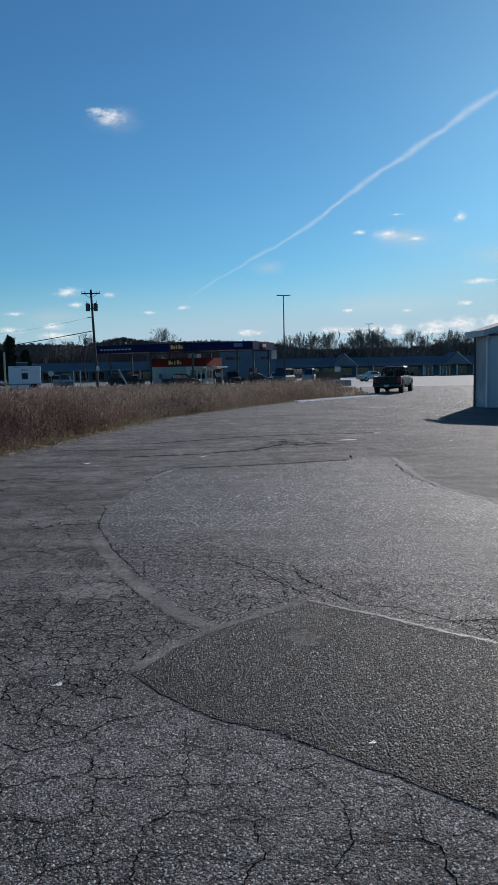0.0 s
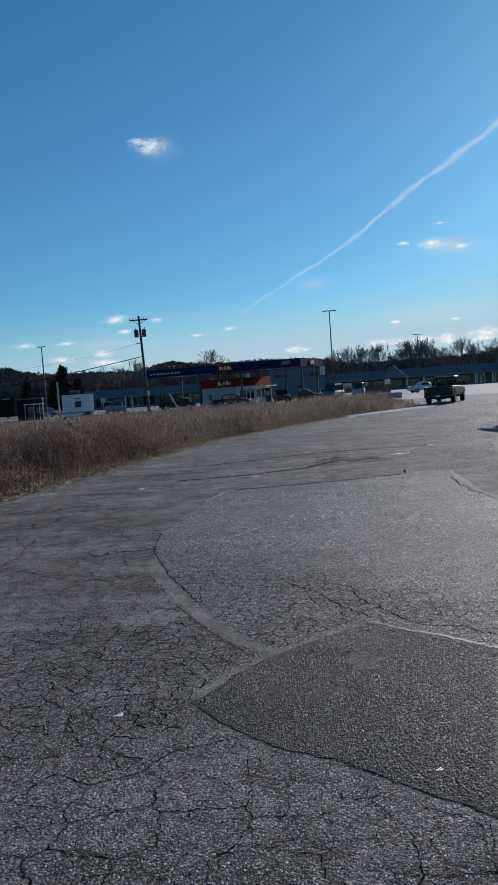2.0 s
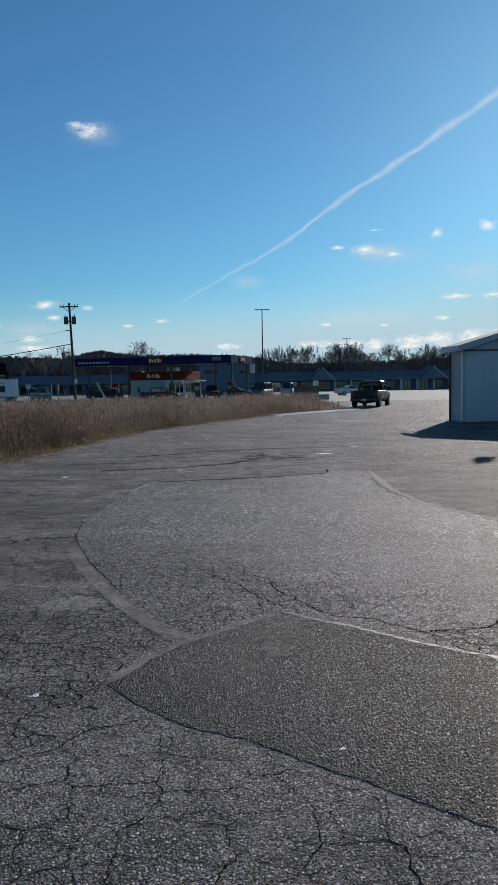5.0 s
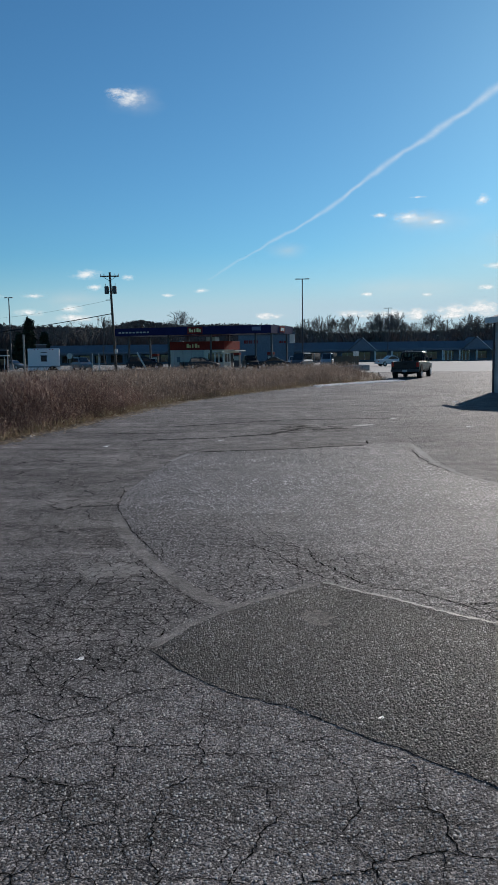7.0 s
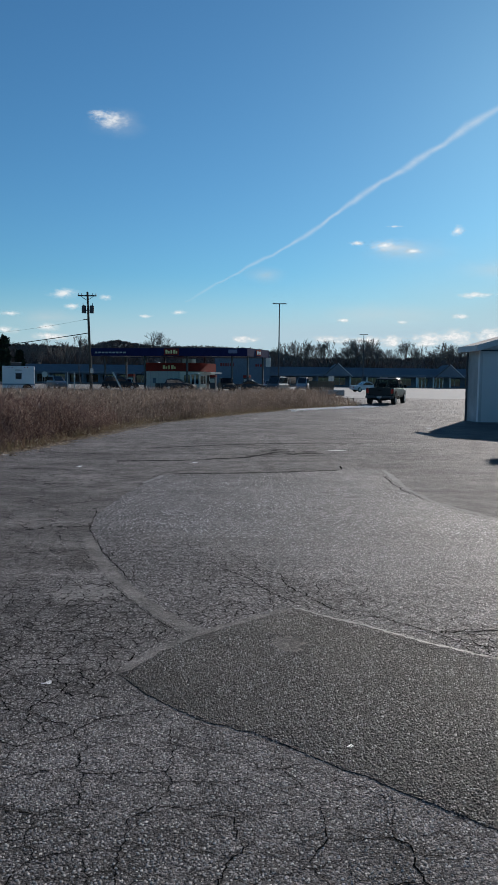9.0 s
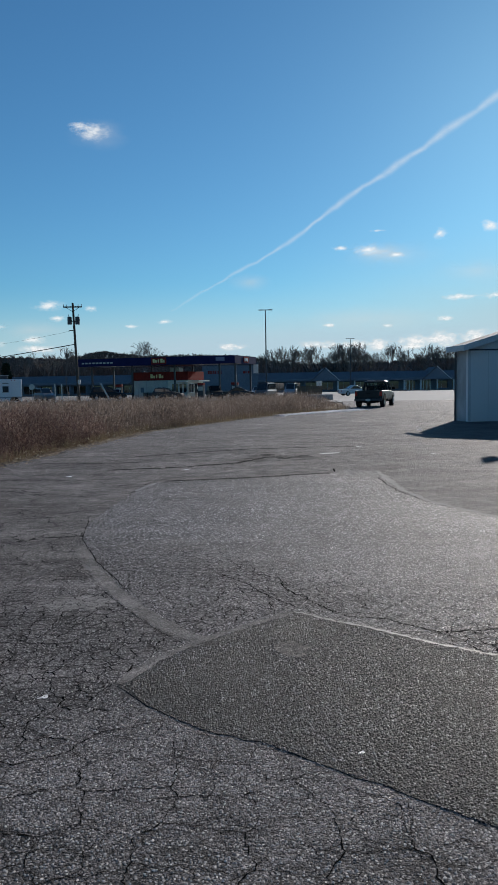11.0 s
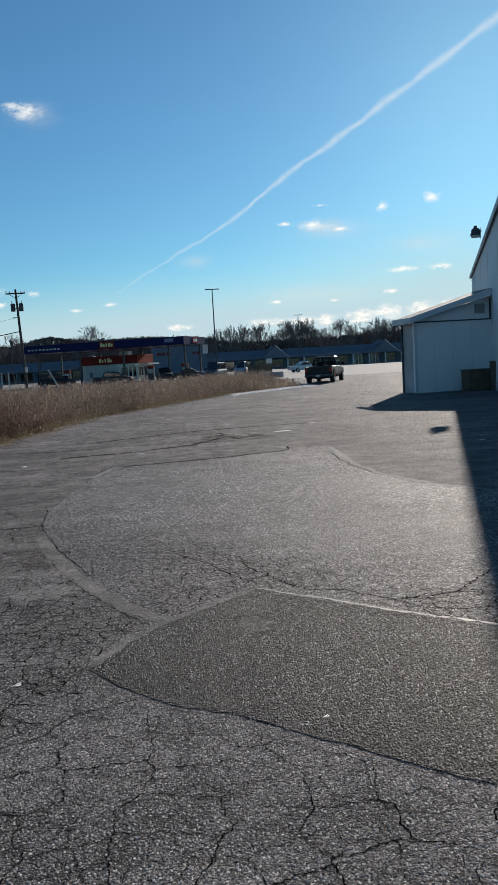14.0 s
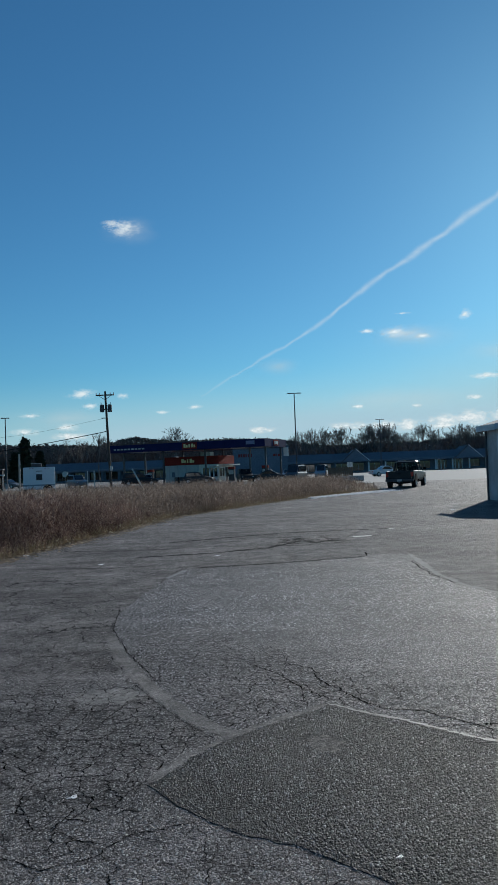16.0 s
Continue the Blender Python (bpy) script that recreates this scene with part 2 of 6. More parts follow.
def varied(name, colours, rough=0.9, translucent=0.0, gloss=0.3, spread=0.2):
    """Plant matter whose pieces differ by island, partly letting light through."""
    n = Nodes(name)
    r = n.t.nodes.new("ShaderNodeValToRGB")
    while len(r.color_ramp.elements) < len(colours):
        r.color_ramp.elements.new(0.5)
    for i, c in enumerate(colours):
        r.color_ramp.elements[i].position, r.color_ramp.elements[i].color = i / (len(colours) - 1), (*c, 1)
    n.put(r, "Fac", n.island())
    c = n.mix(1.0, r.outputs["Color"], n.ramp(n.noise(0.8, 4), 0.3, 0.7, (1 - spread,) * 3, (1 + spread,) * 3), "MULTIPLY")
    n.done(c, rough, Specular_IOR_Level=gloss)
    if translucent:
        tr = n.t.nodes.new("ShaderNodeBsdfTranslucent")
        n.t.links.new(c, tr.inputs["Color"])
        mx = n.t.nodes.new("ShaderNodeMixShader")
        mx.inputs[0].default_value = translucent
        n.t.links.new(n.b.outputs[0], mx.inputs[1])
        n.t.links.new(tr.outputs[0], mx.inputs[2])
        n.t.links.new(mx.outputs[0], n.t.nodes["Material Output"].inputs["Surface"])
    return n.m


WEED = varied("dry brown weeds", [(0.05, 0.031, 0.027), (0.11, 0.066, 0.056), (0.17, 0.106, 0.088), (0.25, 0.168, 0.137), (0.5, 0.4, 0.32)], 0.85, 0.35, spread=0.5)
FARWEED = varied("dry tan weeds", [(0.09, 0.065, 0.053), (0.155, 0.115, 0.093), (0.21, 0.16, 0.13), (0.28, 0.22, 0.175), (0.48, 0.4, 0.33)], 0.85, 0.4, spread=0.45)
STRAW = varied("straw grass", [(0.16, 0.115, 0.08), (0.26, 0.19, 0.125), (0.2, 0.17, 0.09), (0.42, 0.34, 0.24)], 0.85, 0.35)
PALELEAF = varied("bleached leaves", [(0.12, 0.092, 0.06), (0.24, 0.2, 0.13), (0.38, 0.33, 0.235), (0.6, 0.55, 0.44)], 0.8, 0.3)
GREENSTRAW = varied("yellow-green grass", [(0.1, 0.082, 0.052), (0.18, 0.148, 0.094), (0.12, 0.105, 0.062), (0.32, 0.27, 0.19)], 0.85, 0.35)
SNOW = varied("white gravel and old snow", [(0.82, 0.82, 0.82), (0.92, 0.92, 0.92)], 0.8, 0.5)
# Woods and brush tones are raised: aerial haze is part of the colour.
WOODS = varied("haze-lightened winter woods", [(0.09, 0.078, 0.076), (0.14, 0.112, 0.103), (0.105, 0.093, 0.088), (0.17, 0.132, 0.12)], 1.0, 0.0, 0.0)
THICKET = varied("brown thicket", [(0.085, 0.071, 0.067), (0.125, 0.098, 0.09), (0.1, 0.084, 0.08), (0.15, 0.117, 0.107)], 1.0, 0.0, 0.0)
TWIGS = varied("haze-lightened bare brush", [(0.11, 0.1, 0.1), (0.15, 0.135, 0.13), (0.2, 0.176, 0.168)], 1.0, 0.0, 0.0)
EVERGREEN = varied("dark evergreen", [(0.012, 0.02, 0.012), (0.02, 0.03, 0.018), (0.028, 0.034, 0.02)], 1.0)


def glass(name, tint):
    n = Nodes(name)
    return n.done(n.mix(n.noise(2.0, 2), [v * 0.7 for v in tint], tint), 0.06, Specular_IOR_Level=0.8)


DARKGLASS = glass("dark window glass", (0.02, 0.024, 0.03))


def clear_glass():
    n = Nodes("clear window glass")
    n.done((0.05, 0.06, 0.065), 0.05)
    tr = n.t.nodes.new("ShaderNodeBsdfTransparent")
    tr.inputs["Color"].default_value = (0.75, 0.8, 0.8, 1)
    mx = n.t.nodes.new("ShaderNodeMixShader")
    mx.inputs[0].default_value = 0.22
    n.t.links.new(tr.outputs[0], mx.inputs[1])
    n.t.links.new(n.b.outputs[0], mx.inputs[2])
    n.t.links.new(mx.outputs[0], n.t.nodes["Material Output"].inputs["Surface"])
    return n.m


CLEARGLASS = clear_glass()


def car_paint(name, c, metal=0.3, coat=0.25):
    n = Nodes(name)
    col = n.mix(n.ramp(n.noise(2.2, 4), 0.35, 0.7), c, [v * 0.8 + 0.002 for v in c])
    return n.done(col, n.ramp(n.noise(5, 3), 0.3, 0.7, (0.35,) * 3, (0.5,) * 3), Metallic=metal * 0.3, Coat_Weight=coat, Coat_Roughness=0.12, Specular_IOR_Level=0.3)


# ---- building blocks ----
def link_mesh(name, bm, material, parent=None, label=""):
    me = bpy.data.meshes.new(name)
    bm.to_mesh(me)
    bm.free()
    me.materials.append(material)
    ob = new(name, me)
    if parent:
        ob.parent = parent
    if label:
        ob["label"] = label
    return ob


def part(name, bm, material, parent, label=""):
    return link_mesh(name, bm, material, parent, label)


def raw_mesh(name, verts, faces, material, parent=None, smooth=False):
    me = bpy.data.meshes.new(name)
    me.from_pydata(verts, [], faces)
    me.materials.append(material)
    if smooth:
        me.polygons.foreach_set("use_smooth", [True] * len(me.polygons))
    ob = new(name, me)
    if parent:
        ob.parent = parent
    return ob


def thing(name, x, y, z, turn, label, category, group="", kind=""):
    """An Empty at a thing's base; turn is clockwise from +y, in degrees."""
    ob = new(name)
    ob.empty_display_size = 0.2
    ob.matrix_basis = pose(x, y, z, 0, 0, -turn)
    return tagged(ob, label, category, group, kind)


def box(bm, x0, x1, y0, y1, z0, z1, bevel=0.0):
    made = bmesh.ops.create_cube(bm, size=1.0, matrix=Matrix.Translation(((x0 + x1) / 2, (y0 + y1) / 2, (z0 + z1) / 2)) @ Matrix.Diagonal((x1 - x0, y1 - y0, z1 - z0, 1)))
    if bevel:
        edges = {e for v in made["verts"] for e in v.link_edges}
        bmesh.ops.bevel(bm, geom=list(edges), offset=bevel, segments=2, affect="EDGES", profile=0.5)
    return bm


def boxed(x0, x1, y0, y1, z0, z1, bevel=0.0):
    return box(bmesh.new(), x0, x1, y0, y1, z0, z1, bevel)


def rod(bm, a, b, r0, r1=None, n=10):
    a, b = Vector(a), Vector(b)
    d = b - a
    m = Matrix.Translation((a + b) / 2) @ d.to_track_quat("Z", "Y").to_matrix().to_4x4()
    bmesh.ops.create_cone(bm, cap_ends=True, segments=n, radius1=r0, radius2=r0 if r1 is None else r1, depth=d.length, matrix=m)
    return bm


def rodded(a, b, r0, r1=None, n=10):
    return rod(bmesh.new(), a, b, r0, r1, n)


def prism(points, axis, lo, hi):
    """A closed outline in a plane, drawn out along an axis ('x': outline in y, z; 'y': in x, z; 'z': in x, y)."""
    bm = bmesh.new()

    def place(p, q):
        return {"x": (q, p[0], p[1]), "y": (p[0], q, p[1]), "z": (p[0], p[1], q)}[axis]

    a = [bm.verts.new(place(p, lo)) for p in points]
    b = [bm.verts.new(place(p, hi)) for p in points]
    bm.faces.new(a), bm.faces.new(b[::-1])
    for i in range(len(points)):
        j = (i + 1) % len(points)
        bm.faces.new((a[j], a[i], b[i], b[j]))
    bmesh.ops.recalc_face_normals(bm, faces=bm.faces)
    return bm


def rough_outline(points, step, jitter, rng, closed=True):
    """An outline with more points on it, set off at random."""
    out = []
    n = len(points)
    for i in range(n if closed else n - 1):
        a, b = Vector(points[i]), Vector(points[(i + 1) % n])
        k = max(1, int((b - a).length / step))
        for j in range(k):
            p = a.lerp(b, j / k)
            out.append((p.x + rng.uniform(-jitter, jitter), p.y + rng.uniform(-jitter, jitter)))
    if not closed:
        out.append(tuple(points[-1]))
    return out


def slab(name, outline, top, thick, material, label, step=0.25, jitter=0.02, seed=1):
    bm = prism(rough_outline(outline, step, jitter, random.Random(seed)), "z", top - thick, top)
    return tagged(link_mesh(name, bm, material), label, kind="structure")


def ribbon(points, width, z, step, jitter, rng, even=0.45):
    """A ragged flat strip along a line, thin at both ends."""
    line = rough_outline(points, step, jitter, rng, False)
    bm = bmesh.new()
    rows = []
    for i, p in enumerate(line):
        a, b = Vector(line[max(0, i - 1)]), Vector(line[min(len(line) - 1, i + 1)])
        side = Vector((-(b - a).y, (b - a).x)).normalized()
        w = width * rng.uniform(even, 1.0) * (0.25 if i in (0, len(line) - 1) else 1.0) / 2
        rows.append([bm.verts.new((p[0] + side.x * w * s, p[1] + side.y * w * s, z)) for s in (-1, 1)])
    for r, q in zip(rows, rows[1:]):
        bm.faces.new((r[0], r[1], q[1], q[0]))
    bmesh.ops.recalc_face_normals(bm, faces=bm.faces)
    return bm


# ---- ground ----
def build_ground():
    ys = [-400, -60, 0, 30, 55, 80, 110, 150, 200, 255, 400, 1000, 2500, 4500]
    xs = [-4000, -1500, -500, -150, -50, 0, 50, 150, 500, 1500, 4000]
    verts = [(x, y, gz(y) - 0.05) for y in ys for x in xs]
    w = len(xs)
    faces = [(j * w + i, j * w + i + 1, (j + 1) * w + i + 1, (j + 1) * w + i) for j in range(len(ys) - 1) for i in range(w - 1)]
    tagged(raw_mesh("ground", verts, faces, SOIL), "dry brown soil and dead grass", kind="structure")


FIELD_EDGE = [(-9.0, -6.0), (-6.2, 3.0), (-5.35, 9.8), (-5.5, 12.2), (-5.42, 13.5), (-5.12, 15.0), (-4.7, 17.2), (-4.1, 20.9), (-3.05, 26.9), (0.0, 34.3), (2.5, 39.8), (7.0, 46.6), (8.0, 55.0)]


def edge_x(y):
    for (x0, y0), (x1, y1) in zip(FIELD_EDGE, FIELD_EDGE[1:]):
        if y0 <= y <= y1:
            return x0 + (x1 - x0) * (y - y0) / (y1 - y0)
    return FIELD_EDGE[0][0] if y < FIELD_EDGE[0][1] else FIELD_EDGE[-1][0]


build_ground()
slab("asphalt_lot", [(45, -14), (-9, -14)] + FIELD_EDGE + [(9.5, 66), (45, 66)], 0.0, 0.12, LOT, "old grey asphalt lot with nets of cracks", 0.3, 0.05)
RES_EDGE = [(-0.2, 4.78), (-0.42, 5.08), (-0.66, 5.46), (-0.94, 6.03), (-1.31, 6.94), (-1.57, 7.85), (-1.7, 8.9), (-1.62, 10.3), (-1.4, 12.3), (-1.18, 12.76),
            (0.25, 13.0), (1.76, 13.62), (1.84, 13.98), (2.56, 13.86), (2.48, 12.5), (2.44, 11.2), (2.55, 10.1), (2.95, 9.0), (4.2, 7.2), (6.5, 5.0), (5.0, 1.0), (1.36, 4.44), (0.76, 4.95), (0.38, 5.31)]
slab("asphalt_overlay", RES_EDGE, 0.001, 0.05, RESURFACED, "paler worn overlay on the asphalt lot", 0.15, 0.02, 2)
PATCH_EDGE = [(-0.66, 4.04), (-0.43, 3.72), (-0.2, 3.49), (0.06, 3.36), (0.3, 3.14), (0.52, 2.97), (0.84, 2.67), (1.5, 2.15), (2.6, 1.6), (3.4, 2.6), (1.36, 4.42), (0.76, 4.93), (0.38, 5.29), (0.06, 5.03), (-0.2, 4.74), (-0.52, 4.4)]
slab("asphalt_patch", PATCH_EDGE, 0.0025, 0.06, PATCH, "dark coarse asphalt repair patch", 0.07, 0.014, 3)


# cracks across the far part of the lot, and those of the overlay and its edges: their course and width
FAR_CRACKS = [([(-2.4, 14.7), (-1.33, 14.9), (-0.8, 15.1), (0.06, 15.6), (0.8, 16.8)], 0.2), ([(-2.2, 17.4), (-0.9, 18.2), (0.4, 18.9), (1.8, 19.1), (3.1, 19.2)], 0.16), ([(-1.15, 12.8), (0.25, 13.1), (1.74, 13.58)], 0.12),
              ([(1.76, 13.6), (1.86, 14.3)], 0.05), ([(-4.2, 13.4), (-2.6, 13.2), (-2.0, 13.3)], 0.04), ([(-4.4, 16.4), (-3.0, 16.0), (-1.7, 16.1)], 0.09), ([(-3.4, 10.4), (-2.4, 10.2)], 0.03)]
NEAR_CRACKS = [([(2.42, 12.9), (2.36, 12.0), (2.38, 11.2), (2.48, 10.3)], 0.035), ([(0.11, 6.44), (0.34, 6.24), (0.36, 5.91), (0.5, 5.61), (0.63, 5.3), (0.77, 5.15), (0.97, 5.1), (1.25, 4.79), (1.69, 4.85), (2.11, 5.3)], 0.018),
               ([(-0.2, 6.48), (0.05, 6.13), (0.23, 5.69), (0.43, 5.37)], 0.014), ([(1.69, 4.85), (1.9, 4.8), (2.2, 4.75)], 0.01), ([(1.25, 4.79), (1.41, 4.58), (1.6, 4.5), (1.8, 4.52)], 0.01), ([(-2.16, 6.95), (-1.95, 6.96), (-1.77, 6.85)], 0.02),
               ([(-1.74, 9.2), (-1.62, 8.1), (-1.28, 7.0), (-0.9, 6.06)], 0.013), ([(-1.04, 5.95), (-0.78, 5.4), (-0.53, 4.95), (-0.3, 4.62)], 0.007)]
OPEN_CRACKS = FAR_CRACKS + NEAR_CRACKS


def build_lines():
    rng = random.Random(5)
    tagged(link_mesh("trench_strip", ribbon([(-0.2, 4.68), (-0.45, 4.98), (-0.7, 5.42), (-0.97, 5.98), (-1.3, 6.83), (-1.56, 7.7)], 0.15, 0.002, 0.07, 0.012, rng, 0.7), TRENCH), "smooth grey tar strip between two asphalt layers", kind="structure")
    tagged(link_mesh("pale_seam", ribbon([(0.36, 5.33), (0.56, 5.13), (0.76, 4.97), (1.13, 4.63), (1.6, 4.26), (2.2, 3.8)], 0.042, 0.0045, 0.03, 0.012, rng, 0.08), SEALLINE), "pale worn seam along the dark patch", kind="structure")
    tagged(link_mesh("pale_seam", ribbon([(-1.5, 11.7), (-1.28, 12.6)], 0.1, 0.002, 0.1, 0.01, rng), SEALLINE), "short pale seam on the lot", kind="structure")
    tagged(link_mesh("pale_seam", ribbon([(2.56, 13.8), (2.5, 12.5), (2.47, 11.2), (2.58, 10.1), (2.98, 9.0), (4.0, 7.6)], 0.13, 0.003, 0.08, 0.02, rng, 0.3), SMOOTHSEAM), "smooth grey seam at the overlay's edge", kind="structure")
    tagged(link_mesh("tar_strip", ribbon([(-0.66, 4.06), (-0.5, 4.42), (-0.2, 4.8), (0.08, 5.05), (0.36, 5.3)], 0.09, 0.0035, 0.07, 0.015, rng), TRENCH), "smooth tar strip along the dark patch", kind="structure")
    for x, y, rx, ry, z, mat, label in ((-1.2, 5.66, 0.27, 0.2, 0.0012, PALESPOT, "smooth worn spot on the old asphalt"), (0.29, 4.56, 0.11, 0.14, 0.0031, WORNSPOT, "smooth worn spot on the dark patch")):
        bm = bmesh.new()
        bm.faces.new([bm.verts.new((x + rx * math.cos(a) * k, y + ry * math.sin(a) * k, z)) for a, k in ((a, rng.uniform(0.7, 1.2)) for a in np.linspace(0, 6.15, 46))])
        tagged(link_mesh("worn_spot", bm, mat), label, kind="structure")
    for pts in ([(1.95, 17.35), (2.42, 17.5)], [(3.04, 19.1), (3.24, 19.2)]):
        tagged(link_mesh("paint_mark", ribbon(pts, 0.22, 0.003, 0.1, 0.01, rng), PAINT), "worn white paint mark on asphalt", kind="structure")
    for i in range(38):
        x, y = 0.25 + rng.uniform(0, 1.2), 15.9 + rng.uniform(0, 1.9)
        tagged(link_mesh("asphalt_hole", ribbon([(x, y), (x + rng.uniform(0.15, 0.4), y + rng.uniform(-0.05, 0.15))], rng.uniform(0.1, 0.22), 0.004, 0.04, 0.03, rng, 0.2), BROKEN), "broken dark spot in the asphalt", kind="structure")
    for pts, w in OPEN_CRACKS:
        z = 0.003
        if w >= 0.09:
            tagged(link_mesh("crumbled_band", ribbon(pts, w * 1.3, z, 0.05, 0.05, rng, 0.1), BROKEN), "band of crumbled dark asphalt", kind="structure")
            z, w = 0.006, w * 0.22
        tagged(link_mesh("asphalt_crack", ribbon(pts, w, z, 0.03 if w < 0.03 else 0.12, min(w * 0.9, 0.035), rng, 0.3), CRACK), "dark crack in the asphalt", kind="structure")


build_lines()
tagged(link_mesh("verge_dirt", ribbon([(x - 0.05, y) for x, y in FIELD_EDGE[1:-1]], 0.9, 0.003, 0.12, 0.09, random.Random(17), 0.3), SOIL), "brown dirt washed over the lot's edge", kind="structure")
bm_road = prism([(-260, 96), (-60, 129), (-29, 119), (-6, 87), (9, 84), (9, 98), (-10, 99), (-29, 129), (-60, 142), (-260, 122)], "z", -0.5, 0.0)
for v in bm_road.verts:
    v.co.z += gz(v.co.y) - 0.004
tagged(link_mesh("road", bm_road, ROAD), "pale two-lane road behind the field", kind="structure")
bm_lot = bmesh.new()
prev = None
for y in (66, 90, 120, 160, 205):
    row = [bm_lot.verts.new((x, y, gz(y) - 0.01)) for x in (9.2 if y > 70 else 8.2, 40, 140)]
    if prev:
        for i in range(2):
            bm_lot.faces.new((prev[i], prev[i + 1], row[i + 1], row[i]))
    prev = row
tagged(link_mesh("concrete_lot", bm_lot, CONCRETE), "bleached concrete car park before the shops", kind="structure")
bm_kl = boxed(-60, 9.0, 98.5, 205, 0, 0.02)
for v in bm_kl.verts:
    v.co.z += gz(v.co.y) - 0.02
tagged(link_mesh("station_forecourt", bm_kl, ROAD), "pale asphalt forecourt", kind="structure")


# ---- warehouse and lean-to shed ----
def wall_x(y):
    return 12.38 + (y - 30.0) * 0.346


def build_warehouse():
    y0, y1 = -14.0, 49.3
    # local frame: y along the wall, x away from the lot
    turn = math.degrees(math.atan(0.346))
    house = thing("warehouse", wall_x(y0), y0, 0, turn, "long white-painted warehouse with a thin eave board", "warehouse")
    length = (y1 - y0) / math.cos(radians(turn))
    part("wall", boxed(0, 0.25, 0, length, -0.1, 6.12), SIDING, house)
    part("end_wall", boxed(0.25, 14, length - 0.25, length, -0.1, 6.12), SIDING, house)
    part("end_wall", boxed(0.25, 14, 0, 0.25, -0.1, 6.12), SIDING, house)
    part("back_wall", boxed(14, 14.25, 0, length, -0.1, 6.12), SIDING, house)
    part("roof", prism([(-0.1, 6.12), (-0.1, 6.27), (7.1, 7.8), (14.6, 6.27), (14.6, 6.12), (7.1, 7.6)], "y", -0.3, length + 0.02), ROOFING, house)
    part("fascia", boxed(-0.13, -0.102, -0.3, length + 0.02, 6.1, 6.3), TRIM, house)
    part("base_course", boxed(-0.03, -0.002, 0, length, -0.05, 0.35), DIRTYWALL, house)
    for i in range(1, 11):
        part("panel_joint", boxed(-0.012, -0.002, i * length / 11 - 0.03, i * length / 11 + 0.03, 0.36, 6.08), TRIM, house)
    return house


def build_shed():
    shed = thing("lean_to_shed", 9.15, 29.8, 0, -6, "low white lean-to shed with a sloping roof against the warehouse", "shed")
    deep = 1.15
    part("front_wall", prism([(0, -0.1), (3.3, -0.1), (3.3, 3.68), (0, 2.78)], "y", 0, 0.2), SIDING, shed)
    # Darker than the front: stains, and this side's shade put into the colour.
    part("side_wall", boxed(0.002, 0.2, 0.2, deep, -0.1, 2.78), DIRTYWALL, shed, "stained side wall with peeling paint and painted-in shade")
    part("back_wall", prism([(0, -0.1), (3.6, -0.1), (3.6, 3.68), (0, 2.78)], "y", deep, deep + 0.2), DIRTYWALL, shed)
    part("roof", prism([(-0.3, 2.82), (-0.3, 2.93), (3.36, 3.99), (3.36, 3.88)], "y", -0.4, deep + 0.25), ROOFING, shed)
    part("rake_board", prism([(-0.33, 2.72), (-0.33, 2.95), (3.3, 4.0), (3.3, 3.77)], "y", -0.45, -0.402), TRIM, shed, "white sloping rake board")
    part("eave_board", boxed(-0.35, -0.302, -0.402, deep + 0.25, 2.72, 2.94), TRIM, shed)
    part("soffit", prism([(-0.3, 2.76), (-0.3, 2.79), (3.28, 3.84), (3.28, 3.81)], "y", -0.4, -0.004), TRIM, shed)
    part("frieze_line", boxed(0.0, 3.26, -0.03, -0.002, 2.74, 2.79), DARKSTEEL, shed, "thin dark trim line")
    part("corner_trim", boxed(3.18, 3.25, -0.024, -0.002, 2.8, 3.6), DARKSTEEL, shed)
    part("corner_board", boxed(-0.024, 0.09, -0.022, -0.002, 0.0, 2.73), TRIM, shed)
    vent = part("vent", boxed(2.55, 2.98, -0.03, -0.002, 3.0, 3.38), STEEL, shed, "grey louvred vent")
    for i in range(6):
        part("slat", boxed(2.57, 2.96, -0.05, -0.03, 3.03 + i * 0.057, 3.06 + i * 0.057), STEEL, vent)
    part("downpipe", rodded((-0.09, deep - 0.1, 0), (-0.09, deep - 0.1, 2.72), 0.045, 0.045, 8), DARKSTEEL, shed)
    for i in range(3):
        part("wall_joint", boxed(0.8 * (i + 1), 0.8 * (i + 1) + 0.012, -0.008, -0.002, 0, 2.73), TRIM, shed)
    return shed


